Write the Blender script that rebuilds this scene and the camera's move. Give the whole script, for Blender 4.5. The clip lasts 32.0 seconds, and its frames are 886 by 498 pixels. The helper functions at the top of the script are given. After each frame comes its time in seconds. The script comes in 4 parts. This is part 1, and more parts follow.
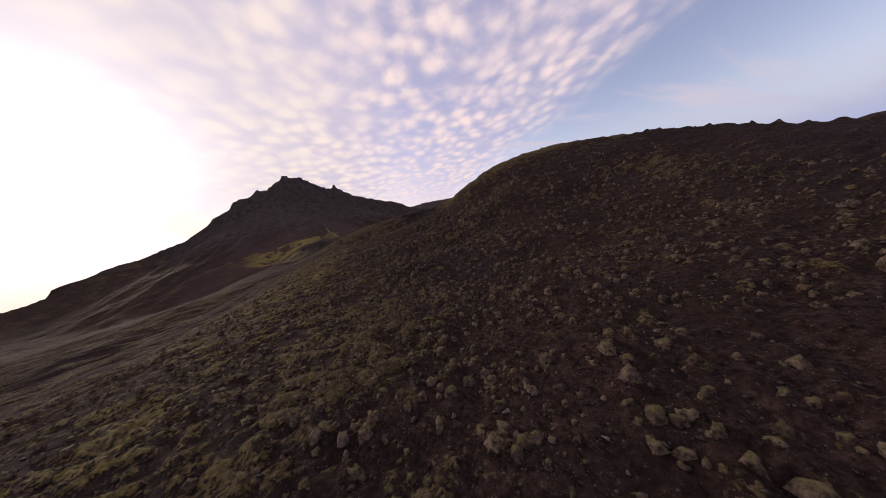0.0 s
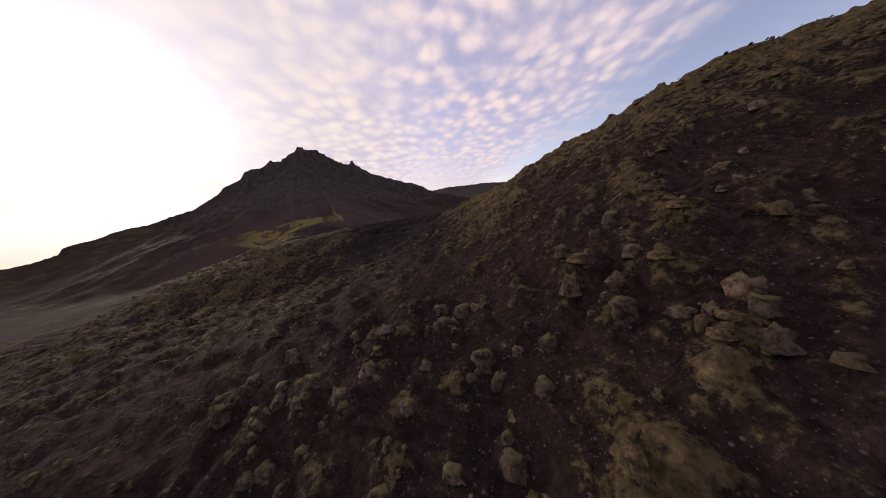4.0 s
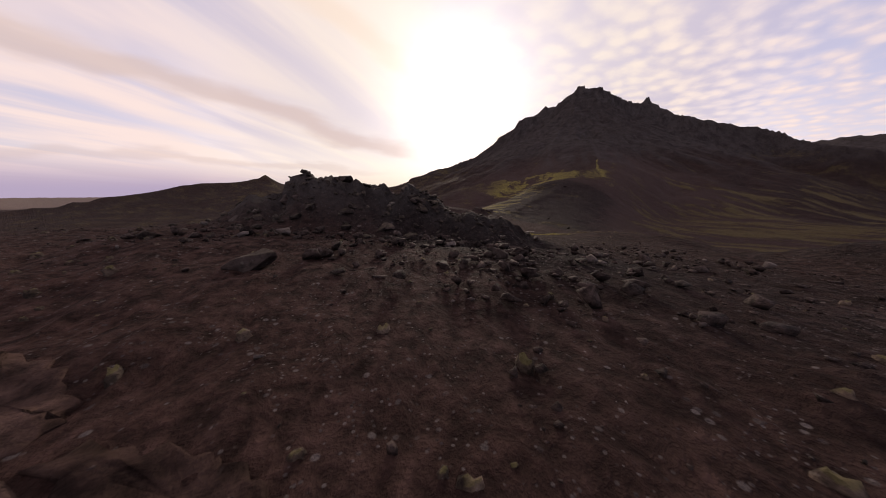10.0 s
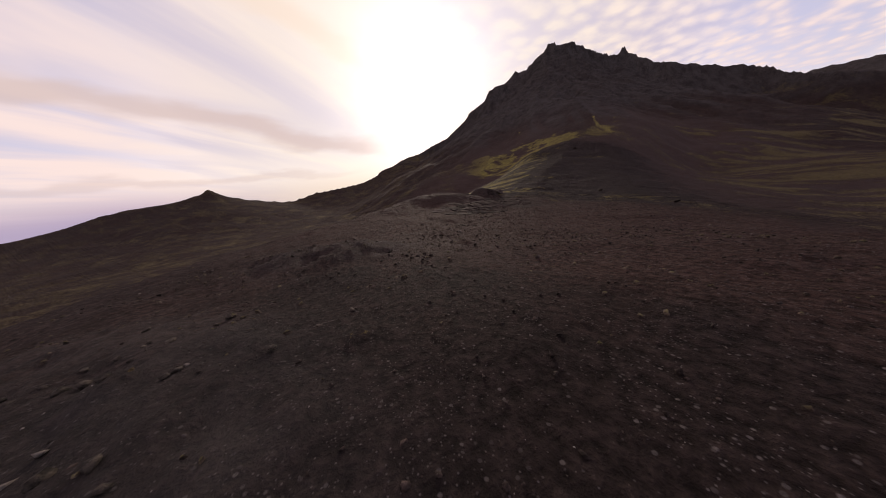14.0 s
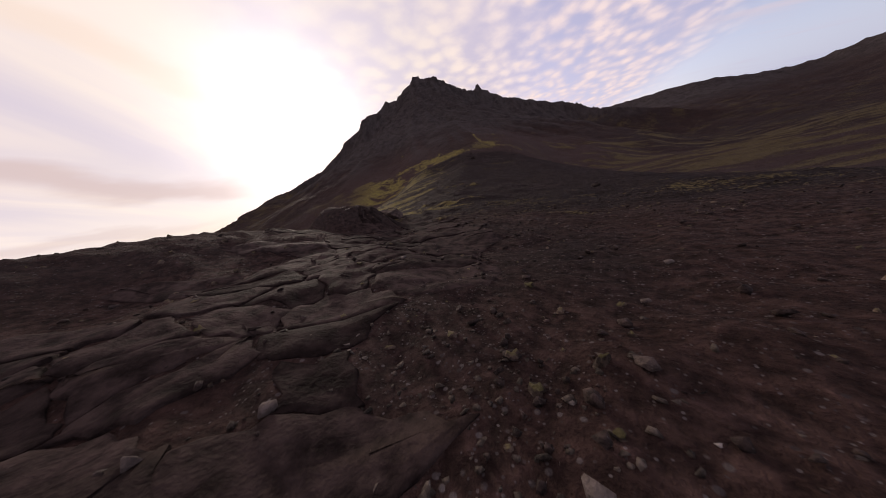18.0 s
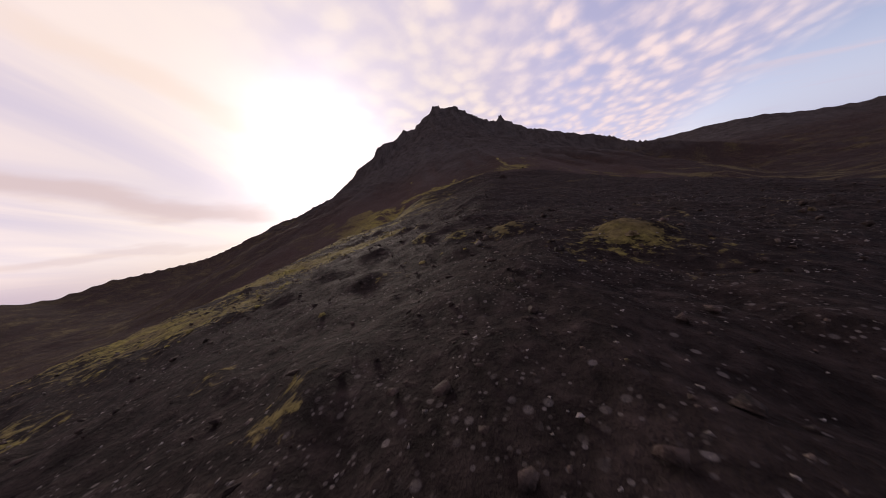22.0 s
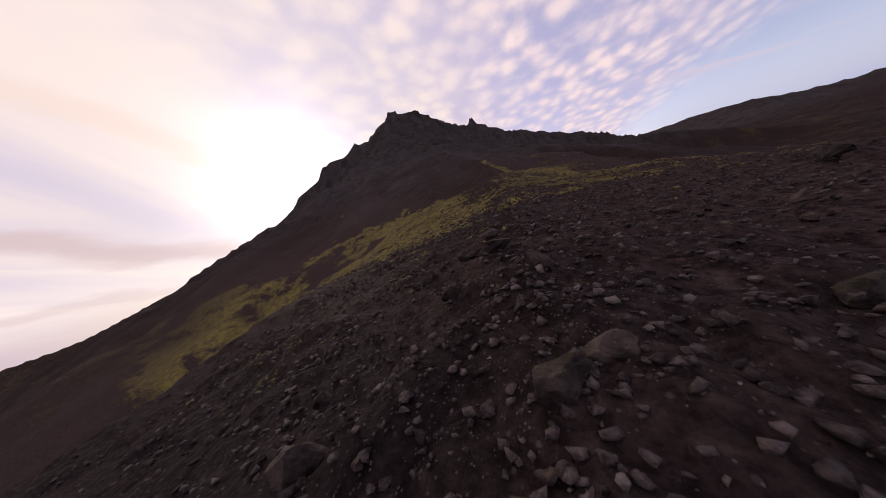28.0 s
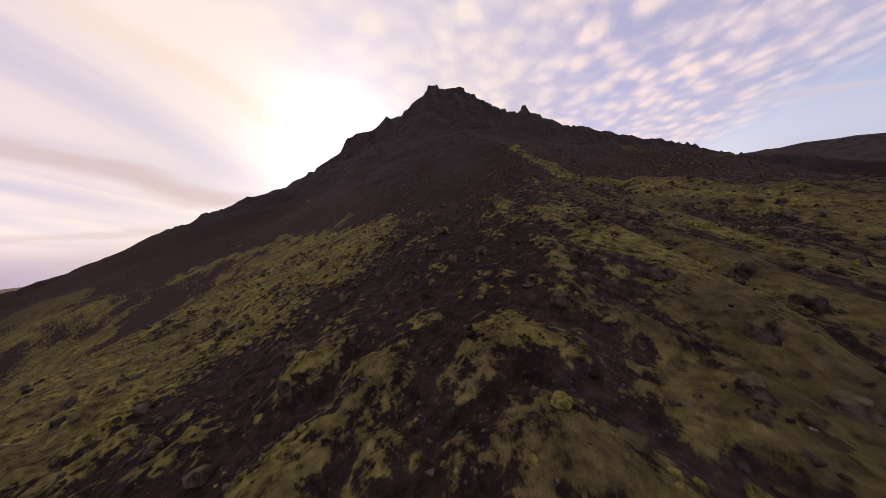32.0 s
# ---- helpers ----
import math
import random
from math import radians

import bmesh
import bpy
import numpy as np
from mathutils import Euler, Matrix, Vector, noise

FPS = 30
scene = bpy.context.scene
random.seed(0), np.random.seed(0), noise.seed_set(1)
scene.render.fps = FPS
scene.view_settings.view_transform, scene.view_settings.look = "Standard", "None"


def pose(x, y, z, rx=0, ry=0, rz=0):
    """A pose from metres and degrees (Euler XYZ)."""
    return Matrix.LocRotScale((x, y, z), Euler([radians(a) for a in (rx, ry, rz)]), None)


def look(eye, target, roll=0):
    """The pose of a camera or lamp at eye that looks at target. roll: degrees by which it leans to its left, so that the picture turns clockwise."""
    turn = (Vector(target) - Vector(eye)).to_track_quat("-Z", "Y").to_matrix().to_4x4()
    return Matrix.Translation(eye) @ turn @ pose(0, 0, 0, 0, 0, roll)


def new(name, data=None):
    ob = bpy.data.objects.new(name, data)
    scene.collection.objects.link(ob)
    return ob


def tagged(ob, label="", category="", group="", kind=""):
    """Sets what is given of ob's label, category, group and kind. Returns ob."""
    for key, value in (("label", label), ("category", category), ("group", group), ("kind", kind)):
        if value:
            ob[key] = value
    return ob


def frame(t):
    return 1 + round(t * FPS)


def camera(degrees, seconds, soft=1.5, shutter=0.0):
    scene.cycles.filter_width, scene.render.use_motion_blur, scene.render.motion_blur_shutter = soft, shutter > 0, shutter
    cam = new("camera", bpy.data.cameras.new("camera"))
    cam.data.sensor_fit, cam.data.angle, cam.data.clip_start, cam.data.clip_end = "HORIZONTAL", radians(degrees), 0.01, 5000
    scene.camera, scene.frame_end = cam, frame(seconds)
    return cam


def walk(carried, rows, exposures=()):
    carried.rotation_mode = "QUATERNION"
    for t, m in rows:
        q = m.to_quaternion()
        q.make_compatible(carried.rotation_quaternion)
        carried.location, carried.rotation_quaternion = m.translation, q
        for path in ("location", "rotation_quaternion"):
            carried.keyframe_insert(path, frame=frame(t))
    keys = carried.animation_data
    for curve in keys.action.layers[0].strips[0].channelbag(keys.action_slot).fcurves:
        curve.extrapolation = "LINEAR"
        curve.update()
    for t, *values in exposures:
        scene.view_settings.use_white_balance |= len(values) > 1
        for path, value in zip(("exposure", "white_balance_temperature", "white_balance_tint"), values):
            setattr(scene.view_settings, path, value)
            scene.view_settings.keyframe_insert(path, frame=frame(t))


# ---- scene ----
cam = camera(118.4, 32.0, soft=0.9, shutter=0.025)
PATH = [
    (0.0, pose(-0.00, 0.00, -0.00, 85.43, 12.58, 3.62)),
    (0.5, pose(-0.41, 7.22, 0.81, 84.77, 12.66, 3.46)),
    (1.0, pose(-0.45, 14.54, 1.71, 83.85, 12.47, 3.69)),
    (1.5, pose(-0.39, 21.52, 2.53, 83.29, 11.85, 4.28)),
    (2.0, pose(-0.46, 28.85, 3.18, 83.60, 10.85, 5.11)),
    (2.5, pose(-0.42, 36.06, 4.02, 83.86, 9.83, 6.20)),
    (3.0, pose(-0.53, 43.40, 5.08, 84.04, 9.15, 7.04)),
    (3.5, pose(-0.57, 50.59, 6.34, 83.79, 8.74, 7.63)),
    (4.0, pose(-1.36, 57.77, 6.90, 83.06, 7.87, 8.47)),
    (4.5, pose(-2.60, 64.91, 7.08, 82.05, 6.56, 9.96)),
    (5.0, pose(-4.01, 71.96, 7.15, 80.94, 4.86, 12.48)),
    (5.5, pose(-5.33, 78.85, 7.38, 79.86, 2.80, 16.44)),
    (6.0, pose(-6.30, 85.38, 8.05, 78.88, 0.43, 22.20)),
    (6.5, pose(-7.64, 91.45, 8.74, 77.93, -1.59, 28.41)),
    (7.0, pose(-10.53, 96.80, 9.15, 76.85, -2.85, 34.18)),
    (7.5, pose(-13.73, 101.50, 8.10, 75.76, -4.10, 39.27)),
    (8.0, pose(-16.84, 106.26, 7.07, 74.72, -4.25, 44.52)),
    (8.5, pose(-20.35, 110.89, 6.58, 74.12, -3.99, 49.77)),
    (9.0, pose(-24.29, 115.18, 6.59, 74.64, -2.78, 54.37)),
    (9.5, pose(-28.73, 119.14, 6.22, 76.38, -1.49, 57.98)),
    (10.0, pose(-33.21, 122.47, 6.21, 78.05, -0.13, 60.53)),
    (10.5, pose(-36.19, 125.55, 6.39, 79.10, 1.12, 62.52)),
    (11.0, pose(-39.49, 128.71, 6.41, 79.19, 1.91, 63.84)),
    (11.5, pose(-43.82, 131.56, 6.37, 78.08, 2.19, 64.38)),
    (12.0, pose(-50.37, 134.62, 6.00, 76.67, 2.62, 64.17)),
    (12.5, pose(-56.82, 137.58, 5.35, 75.61, 3.62, 63.24)),
    (13.0, pose(-63.01, 140.17, 4.62, 75.00, 4.74, 61.26)),
    (13.5, pose(-69.20, 143.01, 3.83, 75.09, 6.17, 58.57)),
    (14.0, pose(-75.69, 145.59, 3.14, 75.54, 7.51, 55.13)),
    (14.5, pose(-82.48, 149.03, 2.46, 76.05, 8.71, 51.37)),
    (15.0, pose(-88.42, 152.24, 1.98, 76.40, 10.15, 46.93)),
    (15.5, pose(-94.49, 155.49, 1.28, 76.64, 11.51, 42.26)),
    (16.0, pose(-98.32, 159.15, 0.66, 76.72, 12.54, 38.31)),
    (16.5, pose(-100.71, 163.42, 0.13, 76.78, 13.23, 35.17)),
    (17.0, pose(-102.47, 168.14, -0.28, 76.93, 13.57, 32.97)),
    (17.5, pose(-104.52, 173.18, -0.57, 77.27, 13.58, 31.80)),
    (18.0, pose(-107.90, 178.65, -0.78, 77.88, 13.25, 31.77)),
    (18.5, pose(-111.08, 184.28, -0.86, 78.40, 12.36, 32.41)),
    (19.0, pose(-113.75, 189.41, -0.97, 79.00, 11.69, 33.30)),
    (19.5, pose(-116.52, 194.44, -1.13, 79.59, 11.15, 33.77)),
    (20.0, pose(-119.38, 199.81, -1.26, 80.48, 11.03, 34.16)),
    (20.5, pose(-122.04, 204.90, -1.24, 81.82, 10.97, 34.51)),
    (21.0, pose(-124.64, 209.94, -0.91, 83.25, 11.06, 34.99)),
    (21.5, pose(-128.40, 216.27, -0.57, 84.63, 10.95, 35.24)),
    (22.0, pose(-132.07, 223.17, 0.34, 85.35, 10.84, 35.56)),
    (22.5, pose(-135.00, 228.93, 1.41, 85.20, 10.48, 35.81)),
    (23.0, pose(-138.05, 234.85, 2.49, 84.57, 10.38, 36.00)),
    (23.5, pose(-141.31, 241.23, 3.41, 84.00, 10.36, 36.16)),
    (24.0, pose(-144.17, 247.48, 4.14, 84.14, 10.40, 36.47)),
    (24.5, pose(-147.73, 254.98, 5.48, 85.08, 10.25, 36.76)),
    (25.0, pose(-151.04, 263.14, 6.75, 86.36, 10.19, 37.30)),
    (25.5, pose(-154.27, 271.55, 8.08, 87.70, 10.38, 37.79)),
    (26.0, pose(-157.58, 279.94, 9.65, 88.83, 10.98, 37.94)),
    (26.5, pose(-161.17, 288.03, 11.67, 89.45, 12.17, 37.44)),
    (27.0, pose(-165.28, 295.47, 14.42, 89.23, 14.10, 35.97)),
    (27.5, pose(-169.21, 302.00, 16.57, 88.48, 15.62, 33.60)),
    (28.0, pose(-172.02, 308.27, 18.02, 87.54, 16.48, 31.29)),
    (28.5, pose(-174.34, 314.98, 19.15, 86.57, 16.97, 29.77)),
    (29.0, pose(-175.93, 320.60, 20.06, 85.61, 16.91, 28.98)),
    (29.5, pose(-177.28, 325.41, 20.91, 84.83, 16.35, 28.88)),
    (30.0, pose(-178.51, 330.84, 21.61, 84.62, 15.03, 29.89)),
    (30.5, pose(-179.69, 336.52, 22.35, 84.95, 12.80, 31.77)),
    (31.0, pose(-180.79, 341.71, 23.11, 85.54, 10.41, 33.90)),
    (31.5, pose(-182.43, 347.48, 24.34, 86.09, 8.17, 36.11)),
    (32.0, pose(-184.39, 354.02, 25.79, 86.80, 6.17, 38.26)),
]
walk(cam, PATH, exposures=[(0.0, 0.0, 6800, 17), (6.0, 0.0, 6800, 16), (8.0, 0.0, 7000, 15), (13.0, 0.0, 7020, 15), (20.0, 0.0, 6830, 18), (28.0, 0.0, 6750, 20), (32.0, 0.0, 6870, 17)])

# ---------------------------------------------------------------- sky, sun
SUN_AZ, SUN_EL = 57.0, 15.0      # degrees left of +y, above the horizon


class Nodes:
    """Short hand for building a node tree."""

    def __init__(self, tree):
        self.tree = tree
        tree.nodes.clear()

    def add(self, kind, *links, **values):
        node = self.tree.nodes.new(kind)
        for key, value in values.items():
            if key == "operation":
                node.operation = value
            elif key == "blend_type":
                node.blend_type = value
            elif key == "data_type":
                node.data_type = value
            elif key == "noise_dimensions":
                node.noise_dimensions = value
            elif key == "feature":
                node.feature = value
            elif key == "attribute_name":
                node.attribute_name = value
        for n, link in enumerate(links):
            self.put(node, n, link)
        return node

    def put(self, node, slot, value):
        if value is None:
            return
        socket = node.inputs[slot]
        if hasattr(value, "is_output"):
            self.tree.links.new(value, socket)
        elif hasattr(value, "outputs"):
            self.tree.links.new(value.outputs[0], socket)
        else:
            socket.default_value = value

    def math(self, op, a, b=None, c=None):
        return self.add("ShaderNodeMath", a, b, c, operation=op).outputs[0]

    def vec(self, op, a, b=None):
        node = self.add("ShaderNodeVectorMath", a, b, operation=op)
        return node.outputs[1] if op in ("DOT_PRODUCT", "LENGTH", "DISTANCE") else node.outputs[0]

    def ramp(self, value, low, high):
        """0 to 1, smoothly, as value goes from low to high."""
        node = self.add("ShaderNodeMapRange", value, low, high, 0.0, 1.0)
        node.interpolation_type = "SMOOTHSTEP"
        return node.outputs[0]

    def noise(self, vector, scale, detail=4.0, rough=0.55, distort=0.0):
        node = self.add("ShaderNodeTexNoise")
        self.put(node, "Vector", vector)
        self.put(node, "Scale", scale)
        self.put(node, "Detail", detail)
        self.put(node, "Roughness", rough)
        self.put(node, "Distortion", distort)
        return node.outputs[0]

    def voronoi(self, vector, scale, feature="F1", rand=1.0):
        node = self.add("ShaderNodeTexVoronoi", feature=feature)
        self.put(node, "Vector", vector)
        self.put(node, "Scale", scale)
        self.put(node, "Randomness", rand)
        return node

    def mix(self, factor, a, b, blend="MIX"):
        node = self.add("ShaderNodeMix", data_type="RGBA", blend_type=blend)
        self.put(node, 0, factor)
        self.put(node, 6, a)
        self.put(node, 7, b)
        return node.outputs[2]


def rgb(r, g, b):
    return (r, g, b, 1.0)


def sky():
    world = bpy.data.worlds.new("sky")
    scene.world = world
    world.use_nodes = True
    n = Nodes(world.node_tree)
    coord = n.add("ShaderNodeTexCoord").outputs["Generated"]
    blue = n.add("ShaderNodeTexSky")
    blue.sky_type = "NISHITA"
    blue.sun_disc = False
    blue.sun_elevation = radians(SUN_EL)
    blue.sun_rotation = radians(-SUN_AZ)
    blue.altitude = 200
    blue.dust_density = 1.0
    a, e = radians(SUN_AZ), radians(SUN_EL + 2)
    sun_dir = (-math.sin(a) * math.cos(e), math.cos(a) * math.cos(e), math.sin(e))
    d = n.vec("NORMALIZE", coord)
    split = n.add("ShaderNodeSeparateXYZ", d)
    x, y, z = split.outputs
    up = n.math("MAXIMUM", z, 0.0)
    near_sun = n.vec("DOT_PRODUCT", d, sun_dir)
    # the cloud sheet, seen from below
    low = n.math("ADD", up, 0.10)
    px, py = n.math("DIVIDE", x, low), n.math("DIVIDE", y, low)
    sheet = n.add("ShaderNodeCombineXYZ", px, py, 0.0).outputs[0]
    big = n.noise(sheet, 1.3, 3.0, 0.5, 0.3)
    wobble = n.add("ShaderNodeTexNoise")
    n.put(wobble, "Vector", sheet)
    n.put(wobble, "Scale", 2.4)
    warped = n.vec("ADD", sheet, n.vec("MULTIPLY", wobble.outputs[1], (0.10, 0.10, 0.0)))
    # small round puffs in loose rows that run away from the viewer
    rows = n.vec("MULTIPLY", warped, (1.0, 0.78, 1.0))
    cells = n.voronoi(rows, 9.5, feature="SMOOTH_F1", rand=0.85)
    n.put(cells, "Smoothness", 0.55)
    puffs = n.math("ADD", n.math("MULTIPLY", n.math("SUBTRACT", 1.0, cells.outputs[0]), .62), n.math("MULTIPLY", n.noise(rows, 12.0, 3.0, 0.5, 0.0), .45))
    # long streaks that run towards the sun, on its left
    along = n.math("MULTIPLY", n.vec("DOT_PRODUCT", sheet, (-0.77, 0.64, 0.0)), 0.22)
    across = n.math("MULTIPLY", n.vec("DOT_PRODUCT", sheet, (0.64, 0.77, 0.0)), 0.85)
    lane = n.add("ShaderNodeCombineXYZ", along, across, 0.0).outputs[0]
    streak = n.noise(lane, 1.35, 5.0, 0.5, 0.9)
    # clear blue to the right of the peak
    edge = n.math("SUBTRACT", n.math("SUBTRACT", n.math("ADD", 1.42, n.math("MULTIPLY", big, 0.5)), n.math("MULTIPLY", py, 0.29)), px)
    cover = n.ramp(edge, -0.22, 0.42)
    left = n.ramp(n.math("ADD", n.math("MULTIPLY", px, -0.80), n.math("MULTIPLY", py, -0.42)), 0.1, 0.9)
    ripple = n.ramp(puffs, 0.30, 0.78)
    ripple = n.math("MULTIPLY", ripple, n.math("ADD", 0.75, n.math("MULTIPLY", n.ramp(big, 0.35, 0.6), 0.25)))
    bands = n.math("ADD", 0.10, n.math("MULTIPLY", n.ramp(streak, 0.32, 0.66), 0.90))
    texture = n.math("ADD", n.math("MULTIPLY", ripple, n.math("SUBTRACT", 1.0, left)), n.math("MULTIPLY", bands, left))
    # a small rift in the sheet beside the sun
    rift_x, rift_y = n.math("MULTIPLY", n.math("ADD", px, 1.13), 9.0), n.math("MULTIPLY", n.math("SUBTRACT", py, 1.50), 4.2)
    rift = n.math("ADD", n.math("MULTIPLY", rift_x, rift_x), n.math("MULTIPLY", rift_y, rift_y))
    rift = n.math("MULTIPLY", n.ramp(n.math("ADD", rift, n.math("MULTIPLY", puffs, 3.0)), 2.6, 1.1), .8)
    texture = n.math("MULTIPLY", texture, n.math("SUBTRACT", 1.0, rift))
    amount = n.math("MULTIPLY", cover, n.math("ADD", n.math("MULTIPLY", texture, 0.38), 0.60))
    amount = n.math("MAXIMUM", amount, n.ramp(near_sun, 0.45, 0.85))
    wide = n.ramp(near_sun, 0.62, 1.0)
    bright = n.mix(wide, rgb(6.2, 5.3, 5.2), rgb(6.2, 5.75, 5.3))
    shade = n.mix(wide, rgb(3.3, 3.2, 4.5), rgb(4.8, 4.55, 5.2))
    cloud = n.mix(texture, shade, bright)
    base = n.mix(1.0, blue.outputs[0], rgb(1.55, 1.27, 1.34), "MULTIPLY")
    col = n.mix(amount, base, cloud)
    # bright cream low under the sun
    col = n.mix(n.math("MULTIPLY", n.math("MULTIPLY", n.ramp(z, .26, .04), n.ramp(near_sun, .60, .92)), .7), col, rgb(7.0, 6.5, 5.9))
    # one long cream band and one peach-grey bar, both running towards the sun
    waver = n.math("MULTIPLY", n.math("SUBTRACT", n.noise(n.vec("MULTIPLY", d, (2.0, 2.0, 7.0)), 1.6, 4.0, .5), .5), .13)
    for one, two, width, ends, colour, much in (((-.857, .027, .515), (-.847, .398, .351), .055, (-.10, .05), rgb(6.0, 5.2, 4.6), .8),
                                                ((-.970, -.058, .238), (-.917, .377, .133), .042, (.44, .33), rgb(4.5, 3.7, 3.6), .75),
                                                ((-.990, -.120, .090), (-.930, .360, .070), .016, (.40, .10), rgb(4.4, 3.6, 3.5), .4)):
        across = Vector(one).cross(Vector(two)).normalized()
        off = n.math("ABSOLUTE", n.math("ADD", n.vec("DOT_PRODUCT", d, tuple(across)), waver))
        band = n.math("MULTIPLY", n.ramp(off, width, width * .15), n.ramp(y, *ends))
        band = n.math("MULTIPLY", band, n.ramp(n.math("MULTIPLY", x, -1.0), .35, .7))
        col = n.mix(n.math("MULTIPLY", band, much), col, colour)
    wisp = n.noise(n.vec("MULTIPLY", n.add("ShaderNodeCombineXYZ", n.math("ADD", px, n.math("MULTIPLY", py, .5)), n.math("SUBTRACT", py, n.math("MULTIPLY", px, .5)), 0.0).outputs[0], (.25, 1.6, 1.0)), 1.4, 4.0, .55, .5)
    wisp = n.math("MULTIPLY", n.ramp(wisp, .50, .68), n.ramp(x, .1, .3))
    col = n.mix(n.math("MULTIPLY", wisp, .55), col, rgb(4.6, 4.1, 4.6))
    col = n.mix(n.math("MULTIPLY", n.ramp(z, 0.22, 0.02), n.math("MULTIPLY", n.ramp(x, -.05, .3), .85)), col, rgb(2.5, 3.0, 4.7))
    # pale haze along the horizon, lilac away from the sun
    haze = n.mix(wide, n.mix(n.ramp(x, -.1, .3), rgb(3.0, 2.6, 3.8), rgb(2.7, 3.1, 4.7)), rgb(6.3, 5.5, 4.5))
    col = n.mix(n.ramp(z, 0.10, 0.0), col, haze)
    glow = n.math("POWER", n.math("MAXIMUM", near_sun, 0.0), 40.0)
    glow = n.math("MULTIPLY", glow, n.math("ADD", 0.45, n.math("MULTIPLY", n.noise(n.vec("MULTIPLY", d, (1.0, 1.0, 2.0)), 3.6, 4.0, .5, .6), 1.15)))
    halo = n.vec("SCALE", (4.6, 4.4, 4.1), None)
    n.tree.links.new(glow, halo.node.inputs["Scale"])
    col = n.mix(1.0, col, halo, "ADD")
    back = n.add("ShaderNodeBackground", col, 0.15)
    out = n.add("ShaderNodeOutputWorld", back)
    return world


sky()
sun = new("sun", bpy.data.lights.new("sun", "SUN"))
sun.data.energy = 1.9
sun.data.angle = radians(8)
sun.data.color = (1.0, 0.9, 0.78)
sun.matrix_world = look((0, 0, 0), (math.sin(radians(SUN_AZ)) * math.cos(radians(SUN_EL)), -math.cos(radians(SUN_AZ)) * math.cos(radians(SUN_EL)), -math.sin(radians(SUN_EL))))

# ---------------------------------------------------------------- land form


def hash2(ix, iy, seed):
    h = (ix.astype(np.int64) * 374761393 + iy.astype(np.int64) * 668265263 + seed * 1442695041) & 0xFFFFFFFF
    h = ((h ^ (h >> 13)) * 1274126177) & 0xFFFFFFFF
    return ((h ^ (h >> 16)) & 0xFFFFFF) / float(0x1000000)


def grain(x, y, size, seed):
    """Gradient noise, about -1 to 1, with features of that size in metres."""
    x, y = np.asarray(x) / size, np.asarray(y) / size
    ix, iy = np.floor(x), np.floor(y)
    fx, fy = x - ix, y - iy
    u, v = fx * fx * fx * (fx * (fx * 6 - 15) + 10), fy * fy * fy * (fy * (fy * 6 - 15) + 10)

    def corner(ox, oy):
        a = hash2(ix + ox, iy + oy, seed) * (2 * math.pi)
        return np.cos(a) * (fx - ox) + np.sin(a) * (fy - oy)

    low = corner(0, 0) * (1 - u) + corner(1, 0) * u
    high = corner(0, 1) * (1 - u) + corner(1, 1) * u
    return 1.4 * (low * (1 - v) + high * v)


def fbm(x, y, size, seed, octaves=3):
    total, amp = 0.0, 1.0
    for k in range(octaves):
        total = total + amp * grain(x, y, size, seed + k)
        amp, size = amp * 0.5, size * 0.47
    return total


def smooth(t, a, b):
    t = np.clip((t - a) / (b - a), 0, 1)
    return t * t * (3 - 2 * t)


# the crest line of the ground flown over: x, y, height, fall to the left and to the right (per metre)
HILLSIDE = [
    (0, -60, -12, 0, .1), (0, -30, -10, .04, .1), (0, 0, -8.7, .06, .08), (0, 30, -6.7, .02, .09),
    (-.5, 45, -3.4, -.06, .19), (-1, 58, 0.8, -.17, .50), (-4, 72, 4.2, -.24, .82), (-6, 84, 5.6, -.36, .62)]
PLATEAU = [
    (-10, 95, 7.4, -.0, .2), (-14, 101.5, 6.9, .04, .12), (-16.9, 106.3, 5.6, .0, .16), (-20, 110.5, 4.9, -.05, .18), (-29, 119, 4.2, -.05, .12),
    (-39, 128.5, 4.2, .12, -.08), (-44, 131.6, 3.6, .12, -.1), (-50, 134.6, 1.8, 0, -.05), (-63, 140, .3, -.05, -.03),
    (-76, 145.6, -.4, -.08, -.06), (-88, 152, -1.1, -.05, -.08), (-98, 159, -1.9, .04, -.12), (-104.5, 173, -2.9, .16, -.12)]
SPUR = [
    (-113.7, 189.4, -3.3, .2, -.12), (-119.4, 199.8, -3.3, .06, -.13), (-124.6, 210, -2.8, .02, -.15), (-132, 223, -1.2, -.17, -.15),
    (-138, 234.9, .7, -.22, -.2), (-147.7, 255, 3.8, -.18, -.22), (-154, 271.5, 6.4, -.18, -.22), (-161, 288, 10, -.25, -.22),
    (-172, 308, 15.7, -.2, -.2), (-178.5, 331, 19.4, -.18, -.2), (-184.4, 354, 23.4, -.22, -.25), (-193, 378, 30, -.25, -.25),
    (-202.6, 401, 40, -.3, -.3), (-225, 428, 54, -.32, -.32), (-262, 468, 84, -.34, -.34), (-300, 512, 118, -.3, -.3)]
CREST = np.array(HILLSIDE + PLATEAU + SPUR, float)

